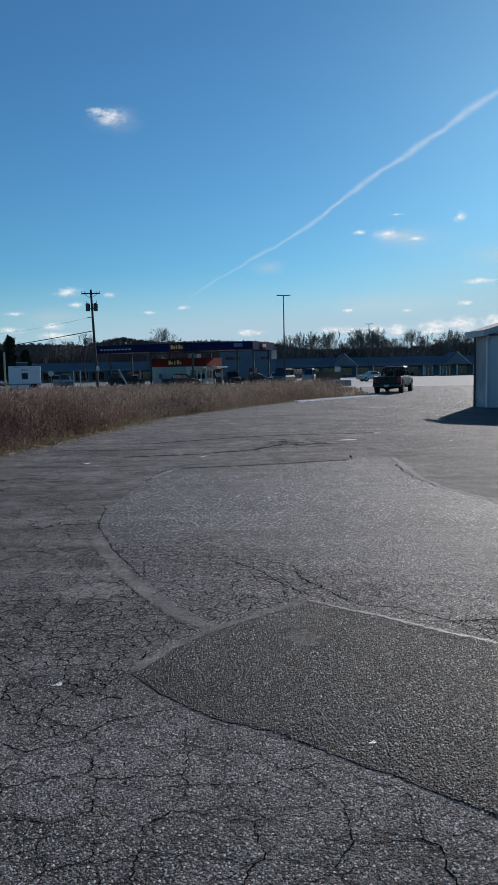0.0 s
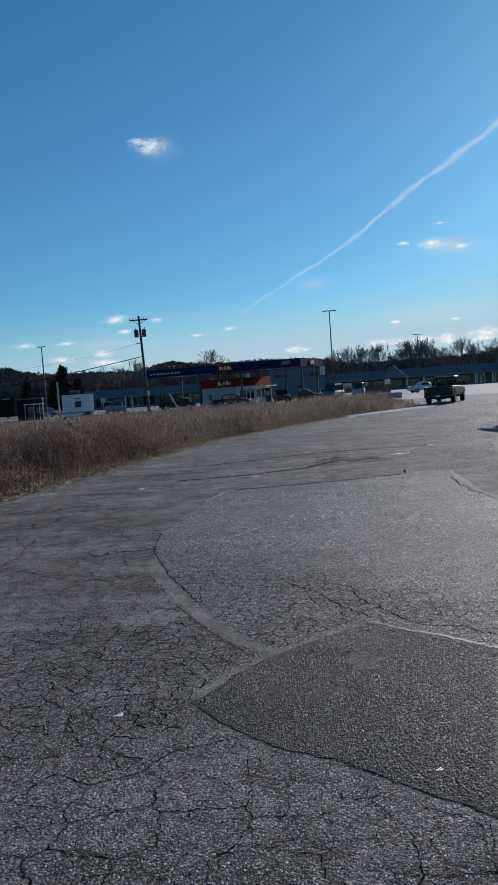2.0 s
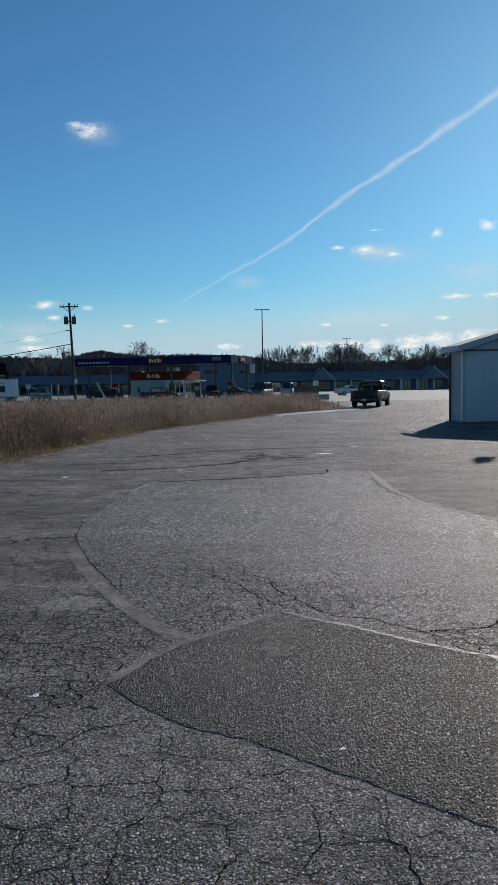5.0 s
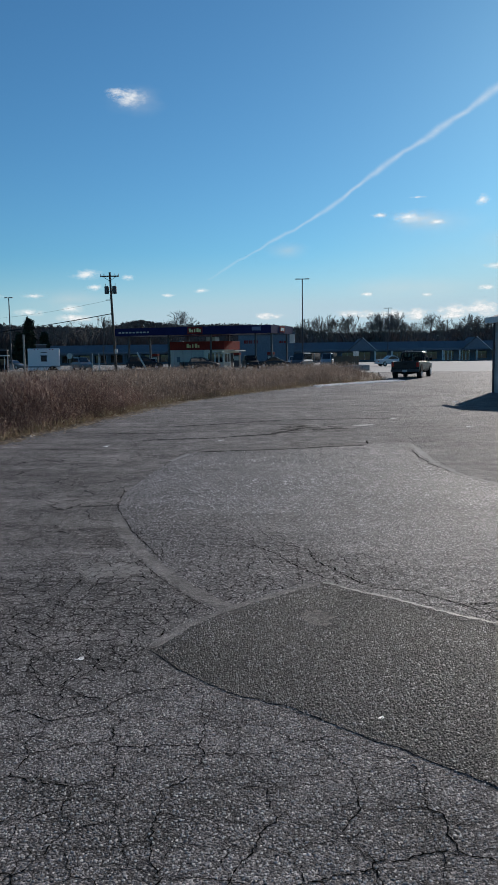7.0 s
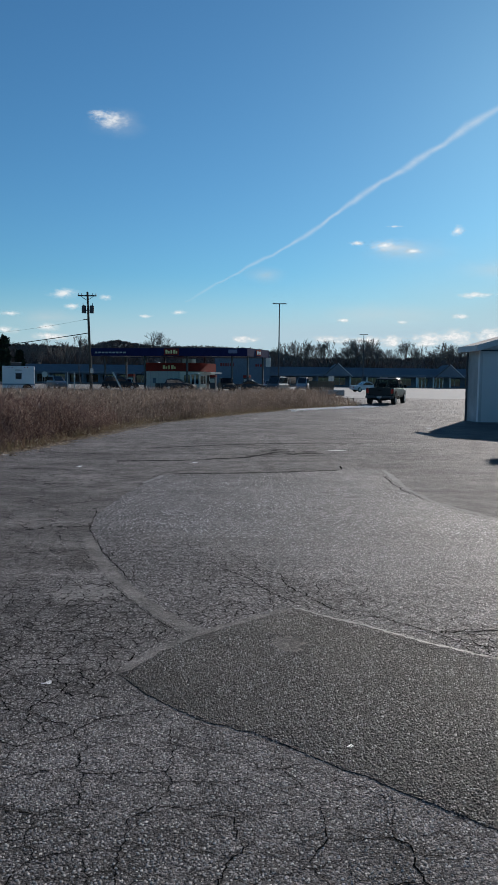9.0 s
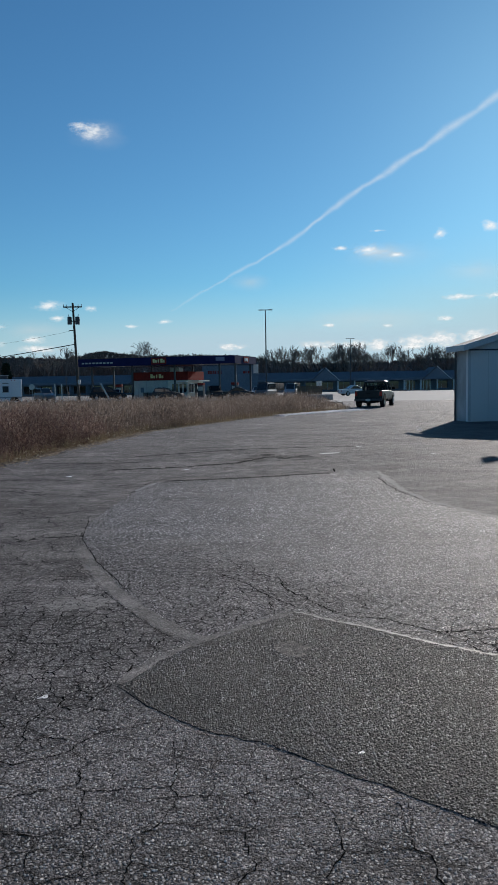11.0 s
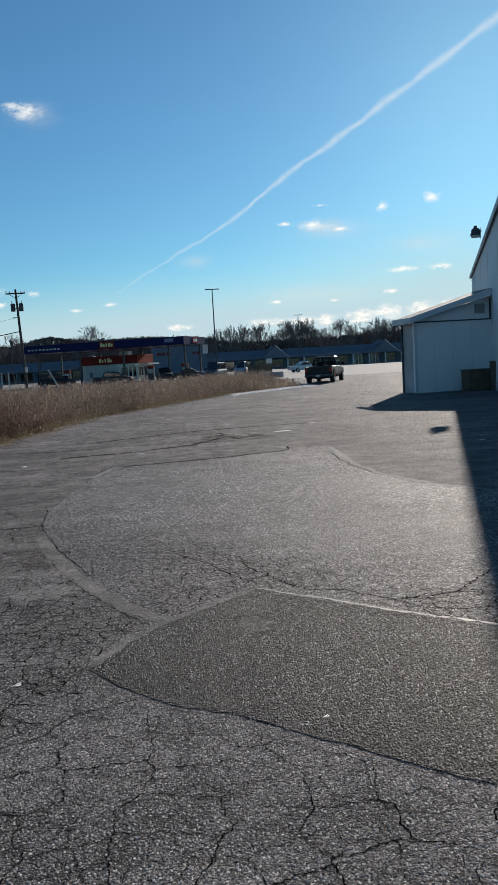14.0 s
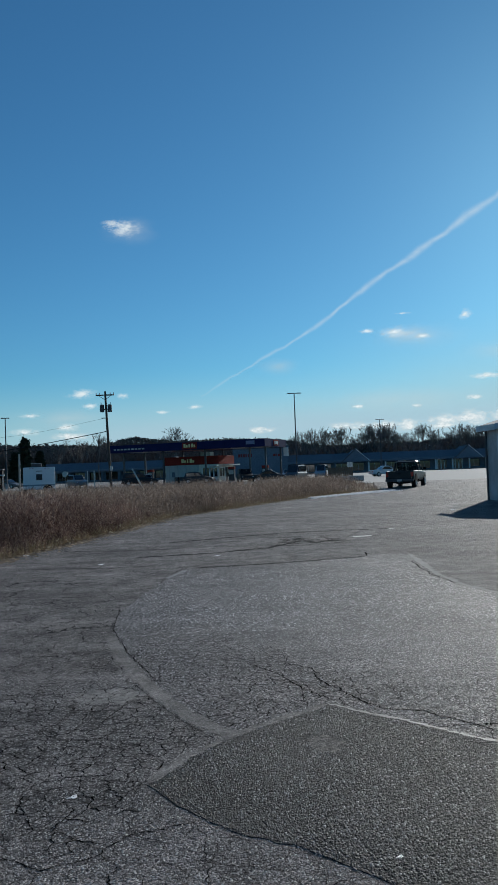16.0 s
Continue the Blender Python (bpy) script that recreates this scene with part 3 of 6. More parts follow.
def build_bin():
    box_ = thing("wooden_bin", 11.4, 29.25, 0, -6, "brown plywood bin with a lid in front of the shed", "bin")
    part("front", boxed(-0.5, 0.5, -0.3, -0.27, 0.03, 0.78, 0.008), BROWNWOOD, box_)
    part("back", boxed(-0.5, 0.5, 0.27, 0.3, 0.03, 0.78), BROWNWOOD, box_)
    for s in (-1, 1):
        part("side", boxed(*sorted((s * 0.5, s * 0.47)), -0.268, 0.268, 0.03, 0.78), BROWNWOOD, box_)
        part("batten", boxed(*sorted((s * 0.49, s * 0.41)), -0.325, -0.302, 0.03, 0.78, 0.006), BROWNWOOD, box_)
    part("floor_board", boxed(-0.468, 0.468, -0.268, 0.268, 0.0, 0.05), BROWNWOOD, box_)
    part("lid", boxed(-0.54, 0.54, -0.35, 0.32, 0.782, 0.83, 0.012), BROWNWOOD, box_)
    tall = thing("wooden_crate", 11.98, 28.75, 0, 14, "tall narrow brown crate beside the plywood bin", "crate")
    for s in (-1, 1):
        part("side", boxed(*sorted((s * 0.2, s * 0.17)), -0.3, 0.3, 0.0, 1.08, 0.006), BROWNWOOD, tall)
    for i in range(5):
        part("board", boxed(-0.168, 0.168, -0.3, -0.27, 0.02 + i * 0.212, 0.222 + i * 0.212, 0.006), BROWNWOOD, tall)
    part("back", boxed(-0.168, 0.168, 0.27, 0.3, 0.0, 1.08), BROWNWOOD, tall)
    part("top", boxed(-0.21, 0.21, -0.31, 0.31, 1.082, 1.11, 0.006), BROWNWOOD, tall)


def build_floodlight():
    lamp = thing("floodlight", 12.94, 32.0, 6.3, 19, "dark barn-style floodlight on a bracket at the eave", "floodlight")
    part("bracket", rodded((-0.1, 0, 0.18), (-0.3, 0, 0.3), 0.03), DARKSTEEL, lamp)
    part("wall_plate", boxed(-0.16, -0.132, -0.12, 0.12, -0.1, 0.3), DARKSTEEL, lamp)
    part("housing", rod(rodded((-0.34, 0, 0.02), (-0.34, 0, 0.3), 0.22, 0.15, 14), (-0.34, 0, 0.3), (-0.34, 0, 0.42), 0.08, 0.06, 12), DARKSTEEL, lamp)
    part("lens", rodded((-0.34, 0, -0.06), (-0.34, 0, 0.018), 0.16, 0.2, 14), PAINT, lamp, "pale translucent lens")


build_warehouse()
build_shed()
build_bin()
build_floodlight()


# ---- pickup and cars ----
def wheel(parent, x, y, r, wide):
    w = part("wheel", rodded((x - wide / 2, y, r), (x + wide / 2, y, r), r, r, 20), RUBBER, parent)
    s = 1 if x > 0 else -1
    part("rim", rod(rodded((x + s * wide * 0.3, y, r), (x + s * (wide / 2 + 0.012), y, r), r * 0.64, r * 0.6, 16), (x + s * wide / 2, y, r), (x + s * (wide / 2 + 0.03), y, r), r * 0.2, r * 0.16, 10), STEEL, w)
    return w


def shell(sections):
    """A closed skin through cross sections (y, half width at the bottom, half width at the top, bottom, shoulder, top)."""
    bm = bmesh.new()
    rings = []
    for y, wb, wt, zb, zs, zt in sections:
        ring = [(-wb * 0.94, zb), (-wb, zb + (zs - zb) * 0.35), (-wb, zs), (-wt, zt - 0.03), (-wt * 0.9, zt), (wt * 0.9, zt), (wt, zt - 0.03), (wb, zs), (wb, zb + (zs - zb) * 0.35), (wb * 0.94, zb)]
        rings.append([bm.verts.new((x, y, z)) for x, z in ring])
    for r, q in zip(rings, rings[1:]):
        for i in range(len(r)):
            j = (i + 1) % len(r)
            bm.faces.new((r[i], r[j], q[j], q[i]))
    bm.faces.new(rings[0][::-1]), bm.faces.new(rings[-1])
    bmesh.ops.recalc_face_normals(bm, faces=bm.faces)
    return bm


def build_pickup(x, y, turn):
    paint = car_paint("dark blue-black car paint", (0.004, 0.007, 0.013), 0.0, 0.04)
    t = thing("pickup_truck", x, y, gz(y), turn, "parked dark blue-black pickup truck at the field's edge", "pickup truck")
    part("hood", shell([(4.0, 0.86, 0.8, 0.5, 0.9, 1.02), (4.95, 0.84, 0.74, 0.45, 0.86, 0.94), (5.1, 0.76, 0.68, 0.48, 0.8, 0.86)]), paint, t)
    part("cab", shell([(2.3, 0.86, 0.84, 0.42, 0.9, 1.06), (3.4, 0.87, 0.85, 0.42, 0.9, 1.06), (4.0, 0.86, 0.82, 0.42, 0.92, 1.04)]), paint, t)
    part("roof", shell([(2.34, 0.66, 0.6, 1.56, 1.6, 1.64), (2.5, 0.7, 0.64, 1.58, 1.63, 1.69), (3.3, 0.7, 0.64, 1.58, 1.63, 1.69), (3.48, 0.67, 0.6, 1.56, 1.6, 1.64)]), paint, t)
    for sx in (-1, 1):
        part("pillar", rodded((sx * 0.8, 2.34, 1.04), (sx * 0.66, 2.4, 1.6), 0.07, 0.06, 6), paint, t)
        part("pillar", rodded((sx * 0.82, 3.2, 1.04), (sx * 0.68, 3.15, 1.6), 0.045, 0.04, 6), paint, t)
        part("pillar", rodded((sx * 0.8, 3.98, 1.02), (sx * 0.66, 3.46, 1.6), 0.045, 0.04, 6), paint, t)
        part("seat_back", boxed(*sorted((sx * 0.12, sx * 0.62)), 2.7, 2.82, 0.8, 1.34, 0.04), BLACK, t)
    for s in (-1, 1):
        part("bed_side", boxed(*sorted((s * 0.76, s * 0.88)), 0.02, 2.32, 0.5, 1.06, 0.03), paint, t)
        part("tail_light", boxed(*sorted((s * 0.7, s * 0.86)), -0.04, 0.03, 0.72, 1.0, 0.01), TAILRED, t, "red tail light")
        part("side_window", prism([(2.42, 1.06), (2.48, 1.57), (3.44, 1.57), (3.9, 1.06)], "x", *sorted((s * 0.74, s * 0.75))), CLEARGLASS, t)
        part("mirror", boxed(*sorted((s * 0.9, s * 1.1)), 3.55, 3.64, 1.08, 1.26, 0.02), BLACK, t)
        part("wheel_arch", prism([(0.78 + 0.46 * math.cos(a), 0.42 + 0.46 * math.sin(a)) for a in np.linspace(0, math.pi, 10)], "x", *sorted((s * 0.84, s * 0.915))), BLACK, t)
        for yy in (0.78, 4.2):
            wheel(t, s * 0.77, yy, 0.37, 0.24)
    part("bed_floor", boxed(-0.76, 0.76, 0.05, 2.32, 0.55, 0.62), BLACK, t)
    part("tailgate", boxed(-0.72, 0.72, -0.01, 0.06, 0.56, 1.05, 0.015), paint, t)
    part("tailgate_handle", boxed(-0.12, 0.12, -0.03, -0.012, 0.86, 0.93), BLACK, t)
    part("rear_bumper", boxed(-0.88, 0.88, -0.16, -0.02, 0.4, 0.56, 0.03), DARKSTEEL, t, "dull dark rear bumper")
    part("number_plate", boxed(-0.15, 0.15, -0.172, -0.162, 0.42, 0.54), PAINT, t)
    part("rear_window", prism([(-0.7, 1.06), (-0.6, 1.56), (0.6, 1.56), (0.7, 1.06)], "y", 2.36, 2.37), CLEARGLASS, t)
    part("windscreen", prism([(3.45, 1.58), (3.46, 1.6), (4.0, 1.06), (3.98, 1.05)], "x", -0.64, 0.64), CLEARGLASS, t)
    part("underbody", boxed(-0.6, 0.6, 0.2, 4.8, 0.3, 0.5), BLACK, t)
    part("spare_wheel", rodded((0, 0.5, 0.26), (0, 0.5, 0.46), 0.34, 0.34, 16), RUBBER, t)
    part("hitch", boxed(-0.04, 0.04, -0.3, -0.1, 0.34, 0.42), DARKSTEEL, t)


def build_car(kind, x, y, turn, colour, label, plates=True):
    """kind: sedan, hatch, van or suv. Its nose points to the local +y."""
    paint = car_paint("car paint " + label.split()[0], colour)
    t = thing("parked_" + kind, x, y, gz(y), turn, label, "car" if kind != "van" else "van", "cars at the filling station")
    h = {"sedan": 1.45, "hatch": 1.5, "suv": 1.72, "van": 1.95}[kind]
    long = {"sedan": 4.7, "hatch": 4.2, "suv": 4.7, "van": 5.0}[kind]
    sh = 0.92 if kind in ("sedan", "hatch") else 1.05
    tail = {"sedan": 1.0, "hatch": 0.25, "suv": 0.12, "van": 0.05}[kind]
    nose = {"sedan": 1.45, "hatch": 1.2, "suv": 1.3, "van": 0.8}[kind]
    part("body", shell([(0, 0.72, 0.68, 0.42, sh * 0.8, sh * 0.93), (0.15, 0.86, 0.8, 0.3, sh * 0.85, sh), (long - nose, 0.88, 0.82, 0.26, sh * 0.85, sh + 0.02), (long - 0.25, 0.84, 0.74, 0.28, sh * 0.72, sh * 0.83), (long, 0.7, 0.6, 0.4, sh * 0.6, sh * 0.68)]), paint, t)
    roof0, roof1 = tail + (0.75 if kind == "sedan" else 0.3), long - nose - 0.85
    part("cabin", shell([(tail, 0.78, 0.74, sh - 0.1, sh, sh + 0.03), (roof0, 0.78, 0.6, sh - 0.1, sh + 0.04, h), (roof1, 0.78, 0.6, sh - 0.1, sh + 0.04, h), (long - nose, 0.78, 0.72, sh - 0.1, sh, sh + 0.03)]), paint, t)
    for s in (-1, 1):
        part("side_window", prism([(tail + 0.3, sh + 0.05), (roof0 + 0.05, h - 0.12), (roof1 - 0.02, h - 0.12), (long - nose - 0.25, sh + 0.05)], "x", *sorted((s * 0.66, s * 0.775))), DARKGLASS, t)
        part("head_light", boxed(*sorted((s * 0.45, s * 0.72)), long - 0.14, long - 0.03, sh * 0.58, sh * 0.7, 0.02), WHITE, t)
        part("tail_light", boxed(*sorted((s * 0.5, s * 0.72)), -0.015, 0.06, sh * 0.66, sh * 0.82, 0.01), TAILRED, t)
        for yy in (0.85, long - 0.9):
            wheel(t, s * 0.76, yy, 0.33, 0.21)
    part("windscreen", prism([(roof1 + 0.05, h - 0.08), (roof1 + 0.09, h - 0.05), (long - nose + 0.0, sh + 0.07), (long - nose - 0.06, sh + 0.02)], "x", -0.58, 0.58), DARKGLASS, t)
    part("rear_window", prism([(roof0 - 0.05, h - 0.1), (roof0 - 0.08, h - 0.06), (tail + 0.03, sh + 0.1), (tail + 0.09, sh + 0.04)], "x", -0.56, 0.56), DARKGLASS, t)
    part("bumper", boxed(-0.76, 0.76, -0.07, 0.1, 0.34, 0.52, 0.03), BLACK if kind == "van" else paint, t)


build_pickup(8.68, 48.8, 21)
build_car("sedan", bearing(8.1, 108), 108.5, 75, (0.62, 0.64, 0.66), "silver-white sedan parked on the concrete lot")
build_car("van", bearing(3.0, 104), 104, 200, (0.06, 0.065, 0.075), "dark grey minivan facing the road, parked")
build_car("van", bearing(4.6, 118), 118, 190, (0.4, 0.42, 0.44), "white van parked behind the minivan")
build_car("sedan", bearing(-0.6, 101), 101, 95, (0.03, 0.03, 0.034), "black sedan on the forecourt")
build_car("suv", bearing(-1.35, 104), 104, 170, (0.02, 0.022, 0.026), "black sport utility car at the pumps")
build_car("hatch", bearing(2.1, 112), 112, 185, (0.55, 0.56, 0.57), "white hatchback beyond the canopy")
build_car("sedan", bearing(-8.5, 106), 106, 168, (0.5, 0.51, 0.52), "white sedan beside the kiosk")
build_car("suv", bearing(-10.2, 100), 100, 80, (0.01, 0.012, 0.018), "dark blue sport utility car at the roadside")
build_car("suv", bearing(-13.7, 106), 106, 150, (0.16, 0.17, 0.18), "dark grey sport utility car facing the road")
build_car("sedan", bearing(-13.2, 110), 110, 165, (0.04, 0.04, 0.045), "charcoal sedan on the lot")
build_car("sedan", bearing(-18.75, 122), 122, 120, (0.12, 0.125, 0.13), "silver sedan before the small porch")
build_car("hatch", bearing(-5.7, 103), 103, 100, (0.03, 0.03, 0.035), "black hatchback before the kiosk")


# ---- camper trailer, black trailer, porch ----
def build_camper():
    t = thing("camper_trailer", bearing(-16.0, 71), 71, gz(71), -17, "white box camper trailer with a roof unit", "camper trailer")
    part("body", boxed(-1.42, 1.42, 0, 5.4, 0.45, 2.45, 0.05), SIDING, t)
    part("skirt", boxed(-1.425, 1.425, -0.01, 5.41, 0.72, 0.86), surface("grey-blue stripe", (0.2, 0.25, 0.3), (0.26, 0.3, 0.36), 2, 20, 0.5), t, "grey-blue stripe")
    w = part("window", boxed(-0.26, 0.26, -0.03, 0.02, 1.3, 1.78), DARKGLASS, t)
    part("window_frame", boxed(-0.3, 0.3, -0.02, 0.0, 1.26, 1.3), DARKSTEEL, w)
    part("window_frame", boxed(-0.3, 0.3, -0.02, 0.0, 1.78, 1.82), DARKSTEEL, w)
    part("writing", boxed(-0.28, 0.28, -0.015, 0.004, 2.06, 2.12), DARKSTEEL, t)
    part("roof_unit", boxed(-0.65, 0.25, 0.3, 1.3, 2.45, 2.78, 0.05), DARKSTEEL, t)
    part("roof_rack", boxed(-0.72, 0.32, 0.2, 0.24, 2.78, 2.82), STEEL, t)
    for s in (-1, 1):
        for i, x in enumerate((0.55, 0.8)):
            part("marker_light", boxed(s * x - 0.05, s * x + 0.05, -0.02, 0.01, 2.32, 2.37), TAILRED, t)
        for yy in (2.2, 3.1):
            wheel(t, s * 1.25, yy, 0.36, 0.22)
    part("wheel_arch", prism([(0.75 + 0.45 * math.cos(a), 0.42 + 0.42 * math.sin(a)) for a in np.linspace(0, math.pi, 9)], "y", -0.02, 0.03), BLACK, t)
    part("rear_bumper", boxed(-1.2, 1.2, -0.12, 0.0, 0.38, 0.47), STEEL, t)


def build_black_trailer():
    y = 135.0
    t = thing("cargo_trailer", bearing(-21.75, y), y, gz(y), 21.75, "long black enclosed cargo trailer by the road", "trailer")
    part("body", boxed(-4.5, 4.5, 0, 2.5, 0.75, 3.4, 0.05), BLACK, t)
    part("roof_edge", boxed(-4.53, 4.53, -0.03, 2.53, 3.34, 3.43), BLACK, t)
    part("roof_vent", boxed(1.2, 2.3, 0.9, 1.5, 3.43, 3.55), WHITE, t, "white roof vent")
    for x in (-2.6, -1.5):
        part("wheel", rodded((x, 0.02, 0.5), (x, 0.3, 0.5), 0.5, 0.5, 16), RUBBER, t)
    part("underframe", boxed(-4.2, 4.2, 0.15, 2.35, 0.35, 0.75), BLACK, t)
    part("landing_leg", boxed(2.6, 2.8, 0.2, 0.4, 0.0, 0.75), DARKSTEEL, t)


def build_porch():
    y = 97.0
    t = thing("roadside_office", bearing(-19.2, y), y, gz(y), -15, "small dark office with a white porch roof", "office")
    part("wall", boxed(-1.9, 1.2, 0.9, 4, -0.05, 2.65), BLACK, t)
    part("porch_roof", boxed(-1.0, 1.5, -0.3, 1.0, 1.95, 2.07), WHITE, t)
    part("roof", boxed(-2.0, 1.3, 0.7, 4.2, 2.65, 2.78), ROOFING, t)
    for x in (-0.9, 0.2, 0.9, 1.3):
        part("porch_post", boxed(x, x + 0.05, -0.2, -0.15, -0.05, 1.95), WHITE, t)
    part("door", boxed(-0.6, 0.2, 0.86, 0.9, 0.0, 1.7), DARKGLASS, t)
    part("window", boxed(0.4, 1.1, 0.86, 0.9, 0.8, 1.6), DARKGLASS, t)


build_camper()
build_black_trailer()
build_porch()


# ---- filling station ----
def build_canopy():
    t = thing("fuel_canopy", 0.65, 100, gz(100), 20, "filling-station canopy with a navy fascia and red sign block", "canopy")
    # local x runs to the left along the front as minus, y backwards
    L, W, z0, z1 = 23.0, 9.0, 4.52, 5.55
    # Blue-grey instead of white: the underside's shade is in the deck colour.
    part("deck", boxed(-L + 0.1, -0.1, 0.1, W - 0.1, z0 + 0.05, z1 - 0.05), BLUEWALL, t, "deck with its shade in the grey")
    part("fascia", boxed(-L, 0, 0, 0.1, z0, z1), NAVY, t)
    part("fascia", boxed(-L, 0, W - 0.1, W, z0, z1), NAVY, t)
    part("fascia", boxed(-0.1, 0, 0.1, W - 0.1, z0, z1), surface("grey-navy end fascia", (0.03, 0.035, 0.08), (0.05, 0.055, 0.11), 1, 20, 0.9, gloss=0.05), t, "greyer end fascia")
    part("fascia", boxed(-L, -L + 0.1, 0.1, W - 0.1, z0, z1), NAVY, t)
    sign = part("sign_block", boxed(-11.8, -9.6, -0.06, -0.004, z0 + 0.08, z1 - 0.05), RED, t, "red sign block")
    for i, (w, h) in enumerate(((0.3, 0.5), (0.22, 0.36), (0.2, 0.46), (0.32, 0.5), (0.24, 0.36))):
        part("sign_shape", boxed(-11.55 + i * 0.37, -11.55 + i * 0.37 + w, -0.09, -0.062, z0 + 0.3, z0 + 0.3 + h, 0.01), YELLOW, sign)
    for i in range(9):
        part("writing_bar", boxed(-22.3 + i * 0.55, -21.95 + i * 0.55, -0.03, -0.004, z0 + 0.35, z0 + 0.55), STEEL, t)
    part("price_plate", boxed(-2.6, -1.4, -0.04, -0.004, z0 + 0.35, z1 - 0.2), surface("grey-blue plate", (0.1, 0.13, 0.24), (0.14, 0.17, 0.3), 2, 20, 0.4), t)
    part("end_sign", boxed(0.004, 0.06, 3.4, 5.4, z0 + 0.15, z1 - 0.1), RED, t)
    for i in range(3):
        part("sign_shape", boxed(0.062, 0.09, 3.7 + i * 0.5, 4.05 + i * 0.5, z0 + 0.3 + 0.1 * (i % 2), z1 - 0.3), WHITE, t)
    part("hanging_sign", boxed(-0.35, 0.35, W - 0.35, W - 0.28, 3.3, z0), WHITE, t, "white hanging sign")
    for x in (-21.5, -15.3, -9.0, -2.6, -0.4):
        for yy in (1.3, W - 1.5):
            col = part("column", boxed(x - 0.11, x + 0.11, yy - 0.11, yy + 0.11, -0.1, z0 + 0.05), DARKSTEEL, t)
    for x in (-19.0, -12.2, -5.8):
        part("ceiling_lamp", boxed(x, x + 0.5, 2.2, 2.7, z0 + 0.0, z0 + 0.05), PAINT, t)


def build_pump(x, y):
    p = thing("fuel_pump", x, y, gz(y), 20, "fuel pump with a white body and dark panel", "fuel pump", "pumps under the canopy")
    part("plinth", boxed(-0.6, 0.6, -0.5, 0.5, 0, 0.16), CONCRETE, p)
    part("cabinet", boxed(-0.42, 0.42, -0.25, 0.25, 0.16, 1.75, 0.03), DARKSTEEL, p)
    part("panel", boxed(-0.34, 0.34, -0.27, -0.252, 1.05, 1.6), PALEWALL, p)
    part("topper", boxed(-0.45, 0.45, -0.28, 0.28, 1.76, 2.1, 0.02), RED, p)
    part("nozzle", rodded((-0.46, -0.2, 0.8), (-0.46, -0.2, 1.3), 0.035), BLACK, p)
    return p


def build_kiosk():
    t = thing("station_kiosk", bearing(-7.0, 109), 109, gz(109), 20, "filling-station kiosk with pale walls under a red band", "kiosk")
    L, D = 8.1, 5.5
    part("wall", boxed(0, L, 0, 0.2, -0.05, 2.55), PALEWALL, t)
    part("end_wall", boxed(L - 0.2, L, 0.204, D, -0.05, 2.55), SUNCREAM, t, "cream end wall with sunlight in its colour")
    part("end_wall", boxed(0, 0.2, 0.204, D, -0.05, 2.55), PALEWALL, t)
    part("back_wall", boxed(0.204, L - 0.204, D - 0.2, D, -0.05, 2.55), PALEWALL, t)
    part("red_band", boxed(-0.12, L + 0.12, -0.12, D + 0.12, 2.55, 3.7, 0.03), RED, t, "faded red sign band")
    for i, (w, h) in enumerate(((0.34, 0.55), (0.24, 0.36), (0.2, 0.5), (0.36, 0.55), (0.26, 0.36))):
        part("sign_shape", boxed(2.6 + i * 0.42, 2.6 + i * 0.42 + w, -0.17, -0.122, 2.85, 2.85 + h, 0.01), YELLOW, t)
    part("roof_unit", boxed(4.8, 6.2, 1.5, 3.0, 3.7, 4.3, 0.04), STEEL, t)
    for y0, y1 in ((0.5, 1.9), (3.6, 5.0)):
        win = part("window", boxed(L + 0.004, L + 0.05, y0, y1, 0.85, 2.0), DARKGLASS, t)
        for z in (0.78, 2.0):
            part("window_frame", boxed(L + 0.006, L + 0.07, y0 - 0.06, y1 + 0.06, z, z + 0.07), WHITE, win)
        part("mullion", boxed(L + 0.052, L + 0.07, (y0 + y1) / 2 - 0.03, (y0 + y1) / 2 + 0.03, 0.85, 2.0), WHITE, win)
    door = part("door", boxed(L + 0.004, L + 0.05, 2.2, 3.2, 0.05, 2.05), DARKGLASS, t)
    for y0 in (2.14, 3.2):
        part("door_frame", boxed(L + 0.006, L + 0.08, y0, y0 + 0.07, 0.05, 2.1), WHITE, door)
    part("awning", boxed(L + 0.004, L + 1.0, 1.6, 5.6, 2.32, 2.48), WHITE, t, "bright white awning")
    # Paler panel that paints the sunlit third of the front.
    part("shop_front", boxed(L - 2.9, L - 0.002, -0.03, -0.002, 0, 2.5), SUNCREAM, t, "cream shop front with sunlight in its colour")
    for x0, x1, z0, name in ((L - 2.3, L - 1.35, 0.85, "front_window"), (L - 1.2, L - 0.75, 0.05, "front_door"), (L - 0.6, L - 0.12, 0.85, "front_window")):
        pane = part(name, boxed(x0, x1, -0.06, -0.032, z0, 2.05), DARKGLASS, t)
        for x in (x0 - 0.07, x1):
            part("jamb", boxed(x, x + 0.07, -0.09, -0.034, z0, 2.05), WHITE, pane)
        part("head", boxed(x0 - 0.07, x1 + 0.07, -0.09, -0.034, 2.052, 2.12), WHITE, pane)
    part("canopy_shelf", boxed(L - 1.3, L + 0.1, -0.9, -0.034, 2.26, 2.36), WHITE, t, "sunlit white canopy shelf")
    for x in (0.6, 1.9, 3.2, 4.9):
        part("pilaster", boxed(x, x + 0.08, -0.04, -0.002, 0, 2.5), STEEL, t)
    for x in (1.0, 3.6, 4.3):
        part("notice", boxed(x, x + 0.5, -0.03, -0.002, 0.9, 1.6), BLUEWALL, t)
    part("step", boxed(L - 2.0, L + 1.6, -1.6, -0.05, -0.05, 0.14), CONCRETE, t, "pale concrete kerb")
